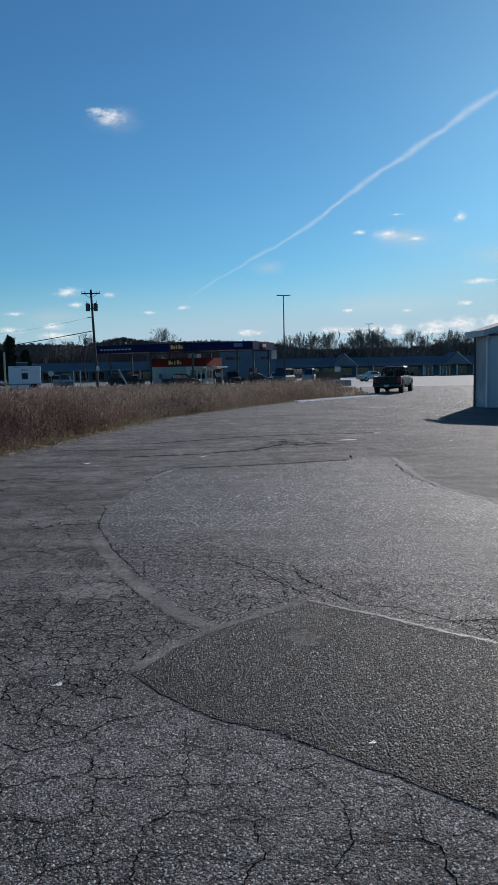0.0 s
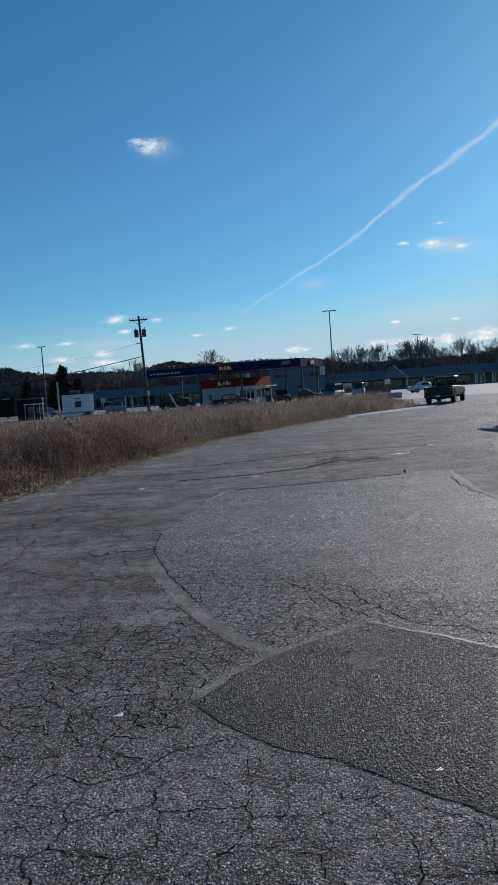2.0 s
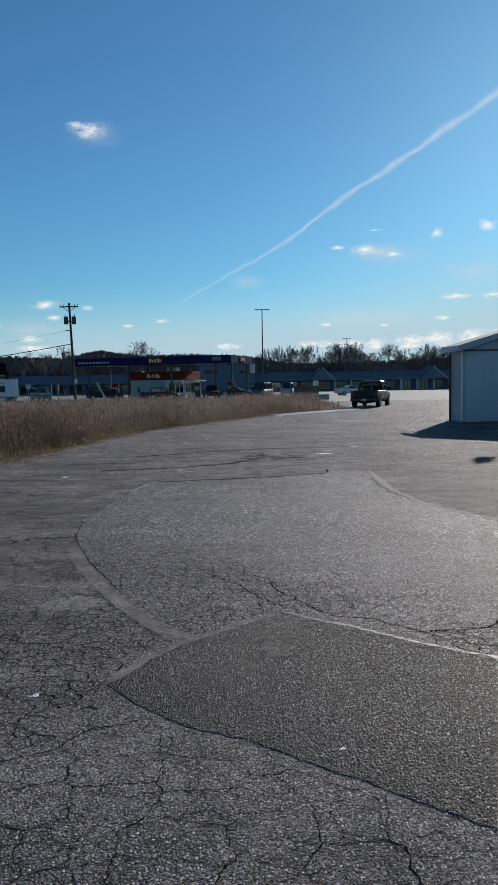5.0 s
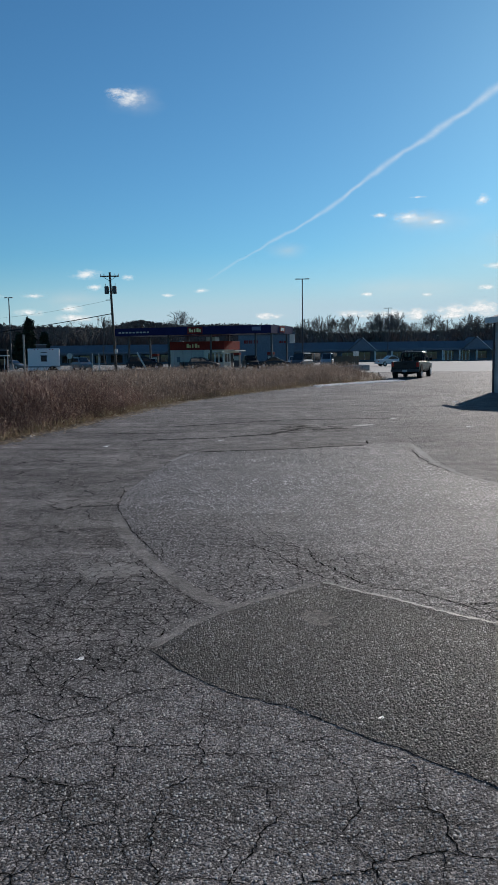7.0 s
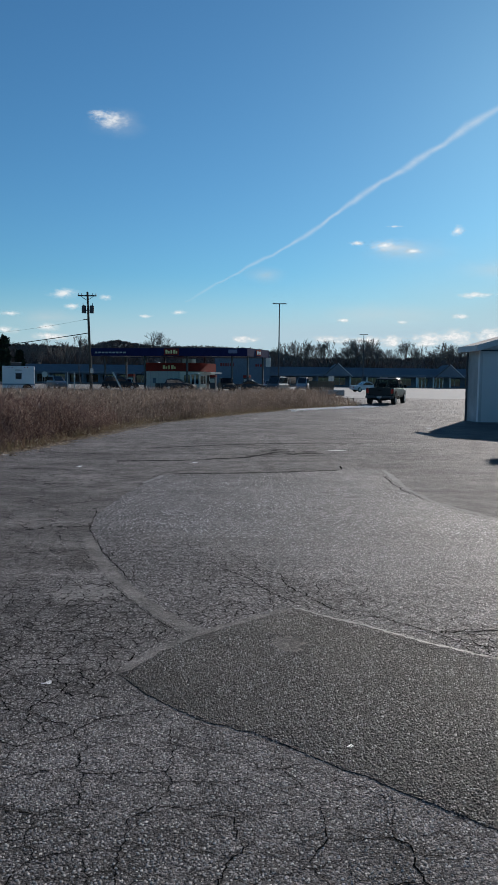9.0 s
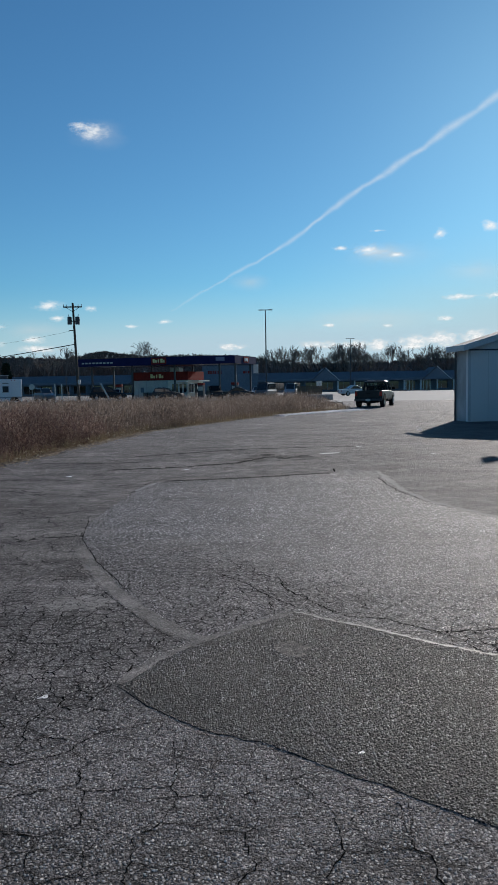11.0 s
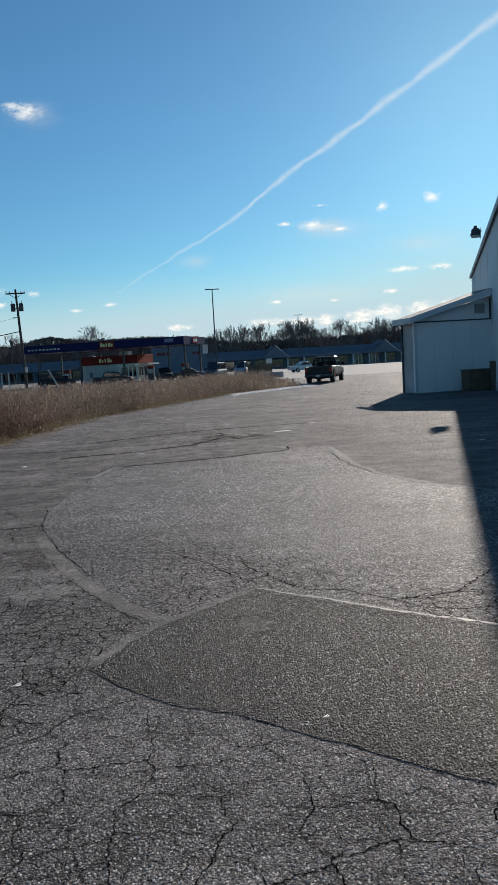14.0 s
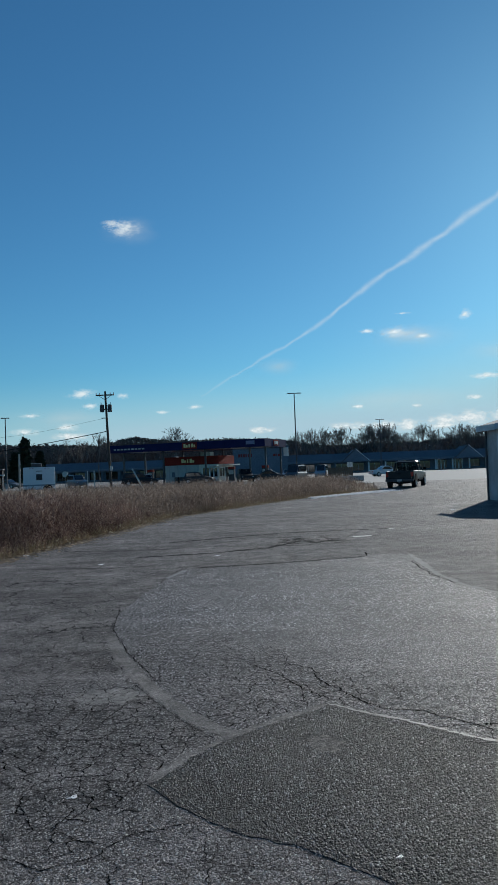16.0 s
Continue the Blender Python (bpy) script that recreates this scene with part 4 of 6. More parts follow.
    for x in (1.6, 2.4, 4.4):
        part("stacked_goods", boxed(x, x + 0.6, -0.5, -0.1, 0, 0.9, 0.03), DARKSTEEL, t)


build_canopy()
build_kiosk()
CAN = pose(0.65, 100, 0, 0, 0, -20)
for lx in (-19.0, -13.0, -6.5, -1.6):
    spot = CAN @ Vector((lx, 4.4, 0))
    build_pump(spot.x, spot.y)


# ---- poles, signs, wires ----
def build_utility_pole():
    y = 85.0
    x = bearing(-10.95, y)
    z = gz(y)
    t = thing("utility_pole", x, y, z, 0, "leaning wooden utility pole with two transformers", "utility pole")
    lean = Vector((-0.38, 0, 10.75))
    part("pole", rodded((0, 0, -0.3), lean, 0.165, 0.11, 12), OLDWOOD, t)
    part("crossarm", boxed(lean.x - 1.0, lean.x + 1.0, -0.2, -0.1, 10.25, 10.38), OLDWOOD, t)
    for x in (-0.95, -0.6, 0.6, 0.95):
        part("insulator", rodded((lean.x + x, -0.15, 10.38), (lean.x + x, -0.15, 10.6), 0.05, 0.03, 8), STEEL, t)
    for s in (-1, 1):
        part("brace", rodded((lean.x, -0.15, 9.8), (lean.x + s * 0.7, -0.15, 10.26), 0.025), DARKSTEEL, t)
        can = part("transformer", rod(rodded((lean.x + 0.06 + s * 0.42, -0.1, 8.45), (lean.x + 0.06 + s * 0.42, -0.1, 9.2), 0.24, 0.24, 14), (lean.x + 0.06 + s * 0.42, -0.1, 9.2), (lean.x + 0.06 + s * 0.42, -0.1, 9.28), 0.25, 0.16, 14), DARKSTEEL, t)
        part("bushing", rodded((lean.x + 0.06 + s * 0.5, -0.1, 9.28), (lean.x + 0.06 + s * 0.52, -0.1, 9.55), 0.04, 0.03, 8), STEEL, can)
    part("bracket", boxed(lean.x - 0.3, lean.x + 0.5, -0.16, -0.08, 8.7, 8.78), DARKSTEEL, t)
    part("lower_arm", boxed(lean.x - 0.45, lean.x + 0.12, -0.16, -0.08, 7.75, 7.83), OLDWOOD, t)
    part("meter_box", boxed(-0.05, 0.25, -0.3, -0.18, 2.0, 2.5), STEEL, t)


def wire(name, a, b, sag, r, label):
    pts = [Vector(a).lerp(Vector(b), i / 24) - Vector((0, 0, sag * 4 * (i / 24) * (1 - i / 24))) for i in range(25)]
    bm = bmesh.new()
    for p, q in zip(pts, pts[1:]):
        rod(bm, p, q, r, r, 5)
    tagged(link_mesh(name, bm, BLACK), label, "cable")


def light_pole(az, y, height, label, head=0.72):
    t = thing("light_pole", bearing(az, y), y, gz(y), 0, label, "light pole", "car park light poles")
    part("base", rodded((0, 0, 0), (0, 0, 0.8), 0.3, 0.28, 14), CONCRETE, t)
    part("pole", rodded((0, 0, 0.8), (0, 0, height), 0.11, 0.07, 10), DARKSTEEL, t)
    part("crossbar", boxed(-head, head, -0.05, 0.05, height - 0.05, height + 0.05), DARKSTEEL, t)
    for s in (-1, 1):
        part("lamp_head", boxed(*sorted((s * head * 0.5, s * (head + 0.25))), -0.16, 0.16, height - 0.06, height + 0.06, 0.02), DARKSTEEL, t)
    return t


build_utility_pole()
UX, UY = bearing(-10.95, 85.0), 85.0
wire("service_cable", (UX - 0.25, UY, 6.2), (bearing(-21.0, 112), 112, 4.7), 0.15, 0.045, "black service cable hanging from the pole")
wire("service_cable", (UX - 0.35, UY, 7.7), (bearing(-21.5, 112), 112, 7.0), 0.5, 0.01, "thin black cable hanging from the pole")
light_pole(2.68, 112, 12.4, "tall dark car park light pole with twin heads")
light_pole(-18.2, 115, 10.6, "tall dark light pole beyond the trailer", 0.35)
light_pole(8.84, 182, 12.4, "tall dark light pole before the shops")
light_pole(-23.15, 104, 4.5, "short light pole behind the black trailer", 0.5)


def post(name, az, y, h, w, material, label, category):
    t = thing(name, bearing(az, y), y, gz(y), 0, label, category)
    part("shaft", rodded((0, 0, -0.1), (0, 0, h), w, w * 0.9, 8), material, t)
    return t


post("wooden_post", -17.33, 76, 3.9, 0.11, surface("bleached post wood", (0.3, 0.28, 0.25), (0.42, 0.4, 0.36), 3, 40, 0.85), "tall bleached wooden post behind the trailer", "post")
post("white_post", -12.62, 92, 2.1, 0.07, PAINT, "slim white post at the roadside", "post")
post("white_post", -12.15, 92, 2.1, 0.07, PAINT, "slim white post at the roadside", "post")
post("wooden_post", -16.75, 78, 1.6, 0.07, PAINT, "short pale post by the road", "post")
rs = post("road_sign", -14.2, 96, 2.0, 0.04, STEEL, "round grey back of a road sign", "road sign")
part("plate", rodded((0, -0.06, 1.85), (0, -0.04, 1.85), 0.36, 0.36, 16), STEEL, rs)
ws = post("parking_sign", 6.55, 118, 2.2, 0.04, STEEL, "white twin parking sign on a post", "sign")
part("plate", boxed(-0.42, -0.04, -0.08, -0.05, 1.3, 2.2), PAINT, ws)
part("plate", boxed(0.04, 0.42, -0.08, -0.05, 1.3, 2.2), PAINT, ws)
plank = thing("leaning_board", bearing(-9.1, 90), 90, gz(90), 0, "long white board leaning over at the roadside", "board")
part("board", rodded((0.62, 0, -0.05), (-0.55, 0.2, 2.15), 0.1, 0.1, 4), PAINT, plank)
enc = thing("bin_enclosure", bearing(5.85, 112), 112, gz(112), 5, "brown board enclosure on the lot", "enclosure")
for i in range(12):
    part("board", boxed(-1.8 + i * 0.3, -1.52 + i * 0.3, 0, 0.06, 0, 1.45), BROWNWOOD, enc)
part("side", boxed(-1.8, -1.74, 0.06, 2.5, 0, 1.45), BROWNWOOD, enc)
part("side", boxed(1.72, 1.78, 0.06, 2.5, 0, 1.45), BROWNWOOD, enc)
blk = thing("concrete_block", bearing(6.6, 78), 78, gz(78), 10, "pale concrete block at the field's corner", "block")
part("body", boxed(-1.3, 1.3, -0.4, 0.4, 0, 0.55, 0.05), CONCRETE, blk)


# ---- row of shops ----
def build_shops():
    y = 200.0
    z = gz(y)
    t = thing("row_of_shops", 0, y, z, 0, "long low row of shops with a blue-grey metal roof", "shops")
    x0, x1 = -56.0, 84.0
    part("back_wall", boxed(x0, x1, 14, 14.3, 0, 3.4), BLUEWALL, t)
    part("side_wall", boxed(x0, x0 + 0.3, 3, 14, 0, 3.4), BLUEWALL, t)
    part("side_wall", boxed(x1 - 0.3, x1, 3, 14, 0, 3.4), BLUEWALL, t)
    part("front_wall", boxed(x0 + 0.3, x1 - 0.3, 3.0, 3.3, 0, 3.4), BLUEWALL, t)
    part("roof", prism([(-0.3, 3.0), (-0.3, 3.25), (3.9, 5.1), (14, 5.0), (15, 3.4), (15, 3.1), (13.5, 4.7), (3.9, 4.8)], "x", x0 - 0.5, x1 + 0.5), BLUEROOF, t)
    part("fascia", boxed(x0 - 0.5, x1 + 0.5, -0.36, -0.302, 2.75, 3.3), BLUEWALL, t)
    for i in range(141):
        if i % 3 == 0:
            part("roof_seam", prism([(-0.3, 3.25), (-0.3, 3.3), (3.9, 5.15), (3.9, 5.1)], "x", x0 + i, x0 + i + 0.1), BLUEROOF, t)
    for gx in (24.5, 53.3, -22):
        g = part("gable", prism([(gx - 3.6, 2.8), (gx, 6.0), (gx + 3.6, 2.8)], "y", -1.0, 8.0), BLUEROOF, t)
        part("gable_front", prism([(gx - 3.3, 2.85), (gx, 5.75), (gx + 3.3, 2.85)], "y", -1.05, -1.002), BLUEWALL, g)
        # Left trim dark, right trim pale: light from the right is put in the colours.
        part("gable_trim", prism([(gx - 3.7, 2.75), (gx, 6.02), (gx, 6.2), (gx - 3.9, 2.75)], "y", -1.15, -1.06), DARKSTEEL, g)
        part("gable_trim", prism([(gx + 3.7, 2.75), (gx, 6.02), (gx, 6.2), (gx + 3.9, 2.75)], "y", -1.15, -1.06), TRIM, g)
    for i in range(32):
        x = x0 + 2 + i * 4.3
        part("column", boxed(x, x + 0.34, -0.1, 0.24, 0, 2.78), TRIM if x > 26 else BLUEWALL, t)
        win = part("shop_window", boxed(x + 0.6, x + 3.6, 2.94, 3.0, 0.5, 2.4), DARKGLASS, t)
        part("mullion", boxed(x + 2.05, x + 2.13, 2.9, 2.938, 0.5, 2.4), STEEL, win)
        part("stall_riser", boxed(x + 0.5, x + 3.7, 2.9, 2.998, 0.0, 0.48), BLUEWALL, win)
    for dx in (50.6, 46.0, 36.0):
        d = part("shop_door", boxed(dx, dx + 1.9, 2.86, 2.93, 0.05, 2.5), DARKGLASS, t)
        for k in (0, 0.9, 1.8):
            part("door_frame", boxed(dx + k, dx + k + 0.26, 2.8, 2.858, 0.05, 2.6), WHITE, d)
        part("door_frame", boxed(dx, dx + 2.06, 2.8, 2.858, 2.6, 2.8), WHITE, d)
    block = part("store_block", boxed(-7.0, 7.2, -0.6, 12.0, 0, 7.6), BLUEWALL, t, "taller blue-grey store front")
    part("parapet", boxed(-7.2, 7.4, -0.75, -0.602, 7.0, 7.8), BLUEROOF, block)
    for i, w in enumerate((0.5, 0.4, 0.45, 0.3, 0.5, 0.4)):
        part("sign_shape", boxed(-5.6 + i * 0.62, -5.6 + i * 0.62 + w, -0.66, -0.602, 5.0, 5.8), RED, block)
    for i, w in enumerate((0.5, 0.3, 0.45, 0.4)):
        part("sign_shape", boxed(3.4 + i * 0.6, 3.4 + i * 0.6 + w, -0.66, -0.602, 5.0, 5.6), RED, block)
    part("walk_kerb", boxed(x0, x1, -1.6, 3.0, -0.1, 0.14), DARKSTEEL, t)


build_shops()


# ---- weeds in the field ----
def blades(rng, xs, ys, hs, wide, lean, heads):
    """Stems with side leaves and seed heads, as verts and faces of one mesh."""
    V, F = [], []
    for x, y, h in zip(xs, ys, hs):
        z = gz(y) - 0.05
        a = rng.uniform(0, 2 * math.pi)
        dx, dy = math.cos(a), math.sin(a)
        lx, ly = rng.gauss(0, lean) * h, rng.gauss(0, lean) * h
        w = wide * rng.uniform(0.35, 0.9)
        b = len(V)
        V += [(x - dx * w, y - dy * w, z), (x + dx * w, y + dy * w, z), (x + lx * 0.45 + dx * w * 0.8, y + ly * 0.45 + dy * w * 0.8, z + h * 0.55), (x + lx * 0.45 - dx * w * 0.8, y + ly * 0.45 - dy * w * 0.8, z + h * 0.55), (x + lx, y + ly, z + h)]
        F += [(b, b + 1, b + 2, b + 3), (b + 3, b + 2, b + 4)]
        for k in range(heads):
            f = 1.0 - 0.72 * rng.random() ** 1.6
            px, py, pz = x + lx * f, y + ly * f, z + h * f
            a2 = rng.uniform(0, 2 * math.pi)
            ln = h * rng.uniform(0.05, 0.17)
            ex, ey, ez = px + math.cos(a2) * ln, py + math.sin(a2) * ln, pz + ln * rng.uniform(0.0, 1.4)
            ww = wide * rng.uniform(0.7, 1.7)
            mx, my, mz = (px + ex) / 2, (py + ey) / 2, (pz + ez) / 2
            b = len(V)
            V += [(px, py, pz), (mx - math.sin(a2) * ww, my + math.cos(a2) * ww, mz + ww * 0.4), (ex, ey, ez), (mx + math.sin(a2) * ww, my - math.cos(a2) * ww, mz - ww * 0.4)]
            F.append((b, b + 1, b + 2, b + 3))
    return V, F


def build_weeds():
    rng = random.Random(11)
    xs, ys, hs = [], [], []
    for count, y0, y1, x0, wide in ((24000, 5, 24, -16, 0), (19000, 20, 45, -24, 0), (14000, 40, 80, -38, 0)):
        made = 0
        while made < count:
            y = rng.uniform(y0, y1)
            right = edge_x(y) - 0.2 + 0.7 * noise.noise((y * 0.45, 3.0, 0.0)) if y < 46.6 else 7.3
            x = right - (rng.random() ** 1.6) * (right - x0 + (y - y0) * 0.2)
            if y > 62 + max(0, (x + 29) * 0.9) and x < -5:
                made += 1
                continue
            k = noise.noise((x * 0.25, y * 0.25, 0.0)) + 0.55 * noise.noise((x * 1.1, y * 0.9, 4.0))
            if rng.random() > 0.75 + k:
                continue
            deep = min(1.0, 0.35 + (right - x) * 0.6)
            xs.append(x), ys.append(y), hs.append(deep * min(1.12, max(0.35, 0.85 + 0.5 * k)) * rng.uniform(0.55, 1.12) * (0.78 if y > 40 else 0.85 if y > 22 else 1.0) * (1.2 if rng.random() < 0.04 else 1.0))
            made += 1
    near = [i for i in range(len(xs)) if ys[i] < 26]
    far = [i for i in range(len(xs)) if ys[i] >= 26]
    V, F = blades(rng, [xs[i] for i in near], [ys[i] for i in near], [hs[i] for i in near], 0.0052, 0.085, 11)
    tagged(raw_mesh("tall_weeds", V, F, WEED), "tall dry brown weeds filling the field", "weeds", kind="stuff")
    V, F = blades(rng, [xs[i] for i in far], [ys[i] for i in far], [hs[i] for i in far], 0.011, 0.1, 7)
    tagged(raw_mesh("tall_weeds", V, F, FARWEED), "tall dry brown weeds further into the field", "weeds", kind="stuff")
    # low straw grass along the lot's edge
    gx, gy, gh = [], [], []
    for _ in range(6500):
        y = rng.uniform(5, 47)
        x = edge_x(y) - abs(rng.gauss(0, 0.35)) + 0.08
        gx.append(x), gy.append(y), gh.append(rng.uniform(0.06, 0.3))
    V, F = blades(rng, gx, gy, gh, 0.008, 0.4, 2)
    tagged(raw_mesh("verge_grass", V, F, STRAW), "low straw-coloured grass along the lot's edge", "grass", kind="stuff")
    gx, gy, gh = [], [], []
    for _ in range(1500):
        x0, y0, r = rng.choice(((-5.0, 8.4, 0.5), (-5.25, 7.5, 0.5), (-5.0, 10.3, 0.3), (-5.2, 8.0, 0.7)))
        gx.append(x0 + rng.gauss(0, r * 0.5)), gy.append(y0 + rng.gauss(0, r)), gh.append(rng.uniform(0.05, 0.2))
    V, F = blades(rng, gx, gy, gh, 0.007, 0.9, 2)
    tagged(raw_mesh("verge_grass", V, F, GREENSTRAW), "clumps of bent yellow-green grass at the lot's edge", "grass", kind="stuff")
    # bleached broad leaves lying in heaps at the foot of the weeds
    V, F = [], []
    for _ in range(2100):
        if rng.random() < 0.4:
            x0, y0, r = rng.choice(((-5.1, 8.3, 0.45), (-5.3, 7.4, 0.5), (-5.2, 9.4, 0.35), (-5.25, 10.6, 0.4), (-5.4, 12.0, 0.35)))
            x, y = x0 + rng.gauss(0, r * 0.6), y0 + rng.gauss(0, r)
        else:
            y = rng.uniform(7, 34)
            x = edge_x(y) - 0.15 + rng.gauss(0, 0.22)
            if noise.noise((y * 0.8, 7.0, 0.0)) < -0.1:
                continue
        ln, a, up, z = rng.uniform(0.035, 0.095), rng.uniform(0, 6.3), rng.uniform(-0.02, 0.09), rng.uniform(0.01, 0.12)
        w, b = ln * rng.uniform(0.14, 0.3), len(V)
        dx, dy = math.cos(a), math.sin(a)
        V += [(x, y, z), (x + dx * ln * 0.5 - dy * w, y + dy * ln * 0.5 + dx * w, z + up * 0.8), (x + dx * ln, y + dy * ln, z + up * 0.5), (x + dx * ln * 0.5 + dy * w, y + dy * ln * 0.5 - dx * w, z + up)]
        F += [(b, b + 1, b + 2), (b, b + 2, b + 3)]
    tagged(raw_mesh("dead_leaves", V, F, PALELEAF), "bleached dead leaves heaped at the foot of the weeds", "leaves", kind="stuff")
    # fallen leaves and grit
    V, F = [], []
    for _ in range(5200):
        y = rng.uniform(5, 46)
        x = edge_x(y) + rng.gauss(-0.05, 0.2) + 0.5 * rng.random() ** 5
        s, a, z = rng.uniform(0.02, 0.06), rng.uniform(0, 6.3), rng.uniform(0.006, 0.03)
        b = len(V)
        for k in range(4):
            r = s * (1.0 if k % 2 == 0 else 0.55)
            V.append((x + r * math.cos(a + k * 1.57), y + r * math.sin(a + k * 1.57), z + rng.uniform(0, 0.02)))
        F.append((b, b + 1, b + 2, b + 3))
    tagged(raw_mesh("leaf_litter", V, F, LEAFLITTER), "dry leaves lying along the lot's edge", "leaves", kind="stuff")
    V, F = [], []
    for _ in range(3600):
        f = rng.random()
        if noise.noise((f * 9.0, 2.0, 0.0)) < -0.22:
            continue
        x, y = 2.2 + 5.2 * f + rng.gauss(0, 0.14) + 0.25, 39.3 + 6.2 * f + rng.gauss(0, 0.45)
        s, b, h = rng.uniform(0.06, 0.2), len(V), rng.uniform(0.008, 0.028)
        for z, k in ((-0.01, 1.0), (h, 0.7)):
            for i in range(5):
                q = s * k * rng.uniform(0.8, 1.2)
                V.append((x + q * math.cos(i * 1.257), y + q * math.sin(i * 1.257), z))
        F += [(b + i, b + (i + 1) % 5, b + 5 + (i + 1) % 5, b + 5 + i) for i in range(5)] + [(b + 5, b + 6, b + 7, b + 8, b + 9)]
    tagged(raw_mesh("white_gravel", V, F, SNOW), "white gravel and old snow along the field's edge", "gravel", kind="stuff")


build_weeds()


def scrap(x, y, size, turn, label):
    rng = random.Random(int(x * 100))
    bm = bmesh.new()
    bmesh.ops.create_grid(bm, x_segments=5, y_segments=4, size=size)
    for v in bm.verts:
        v.co.y *= 0.5 + 0.35 * math.sin(v.co.x / size * 2.3)
        v.co.x += 0.25 * v.co.y
        v.co.z = rng.uniform(0, size * 0.08)
    ob = tagged(link_mesh("paper_scrap", bm, PAPER), label, "litter", "litter on the lot")
    sol = ob.modifiers.new("thickness", "SOLIDIFY")
    sol.thickness = 0.002
    ob.matrix_basis = pose(x, y, 0.004 if x > 0 else 0.001, 0, 0, turn)


scrap(-1.03, 3.92, 0.028, 30, "crumpled white paper scrap on the asphalt")
scrap(0.49, 3.23, 0.016, 20, "small white paper scrap on the dark patch")
for x, y, size in ((5.2, 13.2, 0.06), (-2.9, 13.8, 0.07), (-0.9, 14.6, 0.05), (4.4, 16.8, 0.07), (6.2, 25.5, 0.12)):
    scrap(x, y, size, x * 40, "small white litter on the lot")
rngl = random.Random(21)
for _ in range(14):
    yy = rngl.uniform(9, 40)
    scrap(edge_x(yy) + rngl.uniform(-0.3, 0.25), yy, rngl.uniform(0.04, 0.09), rngl.uniform(0, 180), "white litter caught at the field's edge")


# ---- hills, woods and bare trees ----
def crest(profile, az):
    for (a0, e0), (a1, e1) in zip(profile, profile[1:]):
        if a0 <= az <= a1:
            return e0 + (e1 - e0) * (az - a0) / (a1 - a0)
    return profile[0][1] if az < profile[0][0] else profile[-1][1]


def build_hill(profile, y, depth, tree, count, label, material, seed, conifers=0.08):
    """A wooded ridge whose crest follows bearings and elevations in degrees."""
    rng = random.Random(seed)
    a0, a1 = profile[0][0], profile[-1][0]
    cols, rows = 90, 14
    base = gz(y) - 0.5

    def height(x, v):
        az = math.degrees(math.atan2(x, y))
        top = 1.6 + math.tan(radians(crest(profile, az))) * math.hypot(x, y) - tree * 1.3 - base
        return base + max(0.0, top) * math.sin(math.pi * v) ** 0.8 + noise.noise((x * 0.02, v * 4, seed)) * 1.2

    xa, xb = bearing(a0, y), bearing(a1, y)
    V = [(xa + (xb - xa) * i / cols, y + depth * (j / rows - 0.5), height(xa + (xb - xa) * i / cols, j / rows)) for j in range(rows + 1) for i in range(cols + 1)]
    F = [(j * (cols + 1) + i, j * (cols + 1) + i + 1, (j + 1) * (cols + 1) + i + 1, (j + 1) * (cols + 1) + i) for j in range(rows) for i in range(cols)]
    tagged(raw_mesh("hill", V, F, HILLSOIL, None, True), label, "hill", kind="structure")
    V, F = [], []
    for _ in range(count):
        x, v = rng.uniform(xa, xb), 0.5 - 0.5 * rng.random() ** 1.5
        yy, z = y + depth * (v - 0.5), height(x, v) - 0.5
        h = tree * rng.uniform(0.7, 1.35)
        if rng.random() < conifers * (1.0 + 1.5 * noise.noise((x * 0.02, yy * 0.03, 1.0))):
            for k in range(5):
                f, n, b = k / 5, 5, len(V)
                r, a0_ = h * 0.34 * (1.05 - f), rng.uniform(0, 6.28)
                V += [(x + r * rng.uniform(0.7, 1.2) * math.cos(a0_ + i * 1.257), yy + r * math.sin(a0_ + i * 1.257), z + h * (0.1 + 0.9 * f)) for i in range(n)]
                V.append((x, yy, z + h * (0.4 + 0.75 * f)))
                F += [(b + i, b + (i + 1) % n, b + n) for i in range(n)]
            continue
        b = len(V)
        V += [(x - h * 0.02, yy, z), (x + h * 0.02, yy, z), (x, yy, z + h * 0.8)]
        F.append((b, b + 1, b + 2))
        for _k in range(12):
            a, e, r = rng.uniform(0, 6.28), rng.uniform(-0.4, 1.4), h * 0.3 * rng.random() ** 0.5
            px, py, pz = x + r * math.cos(a) * math.cos(e), yy + r * math.sin(a) * math.cos(e), z + h * 0.62 + r * 1.15 * math.sin(e)
            w, b = h * rng.uniform(0.07, 0.14), len(V)
            V += [(px + rng.gauss(0, w), py + rng.gauss(0, w), pz + rng.gauss(0, w)) for _j in range(3)]
            F.append((b, b + 1, b + 2))
    tagged(raw_mesh("hill_woods", V, F, material), "winter woods on the far hill", "woods", kind="stuff")


build_hill([(-44, 5.2), (-34, 4.7), (-28.2, 4.2), (-26.3, 3.8), (-24.4, 3.65), (-22.3, 3.25), (-20.2, 2.75), (-18.3, 2.25), (-14, 2.15), (-11, 2.0), (-8, 1.5)], 430, 160, 4.2, 15000, "dark wooded hillside beyond the road", WOODS, 3, 0.1)
build_hill([(-24, 1.6), (-14, 1.75), (-11.5, 2.15), (-9.2, 2.62), (-7.6, 2.4), (-6.2, 2.25), (-3, 2.28), (0, 2.2), (2, 2.0), (4, 1.6), (8, 1.5), (13, 1.6), (18, 1.8), (26, 2.2)], 900, 300, 6.0, 9000, "long wooded ridge on the horizon", WOODS, 5)


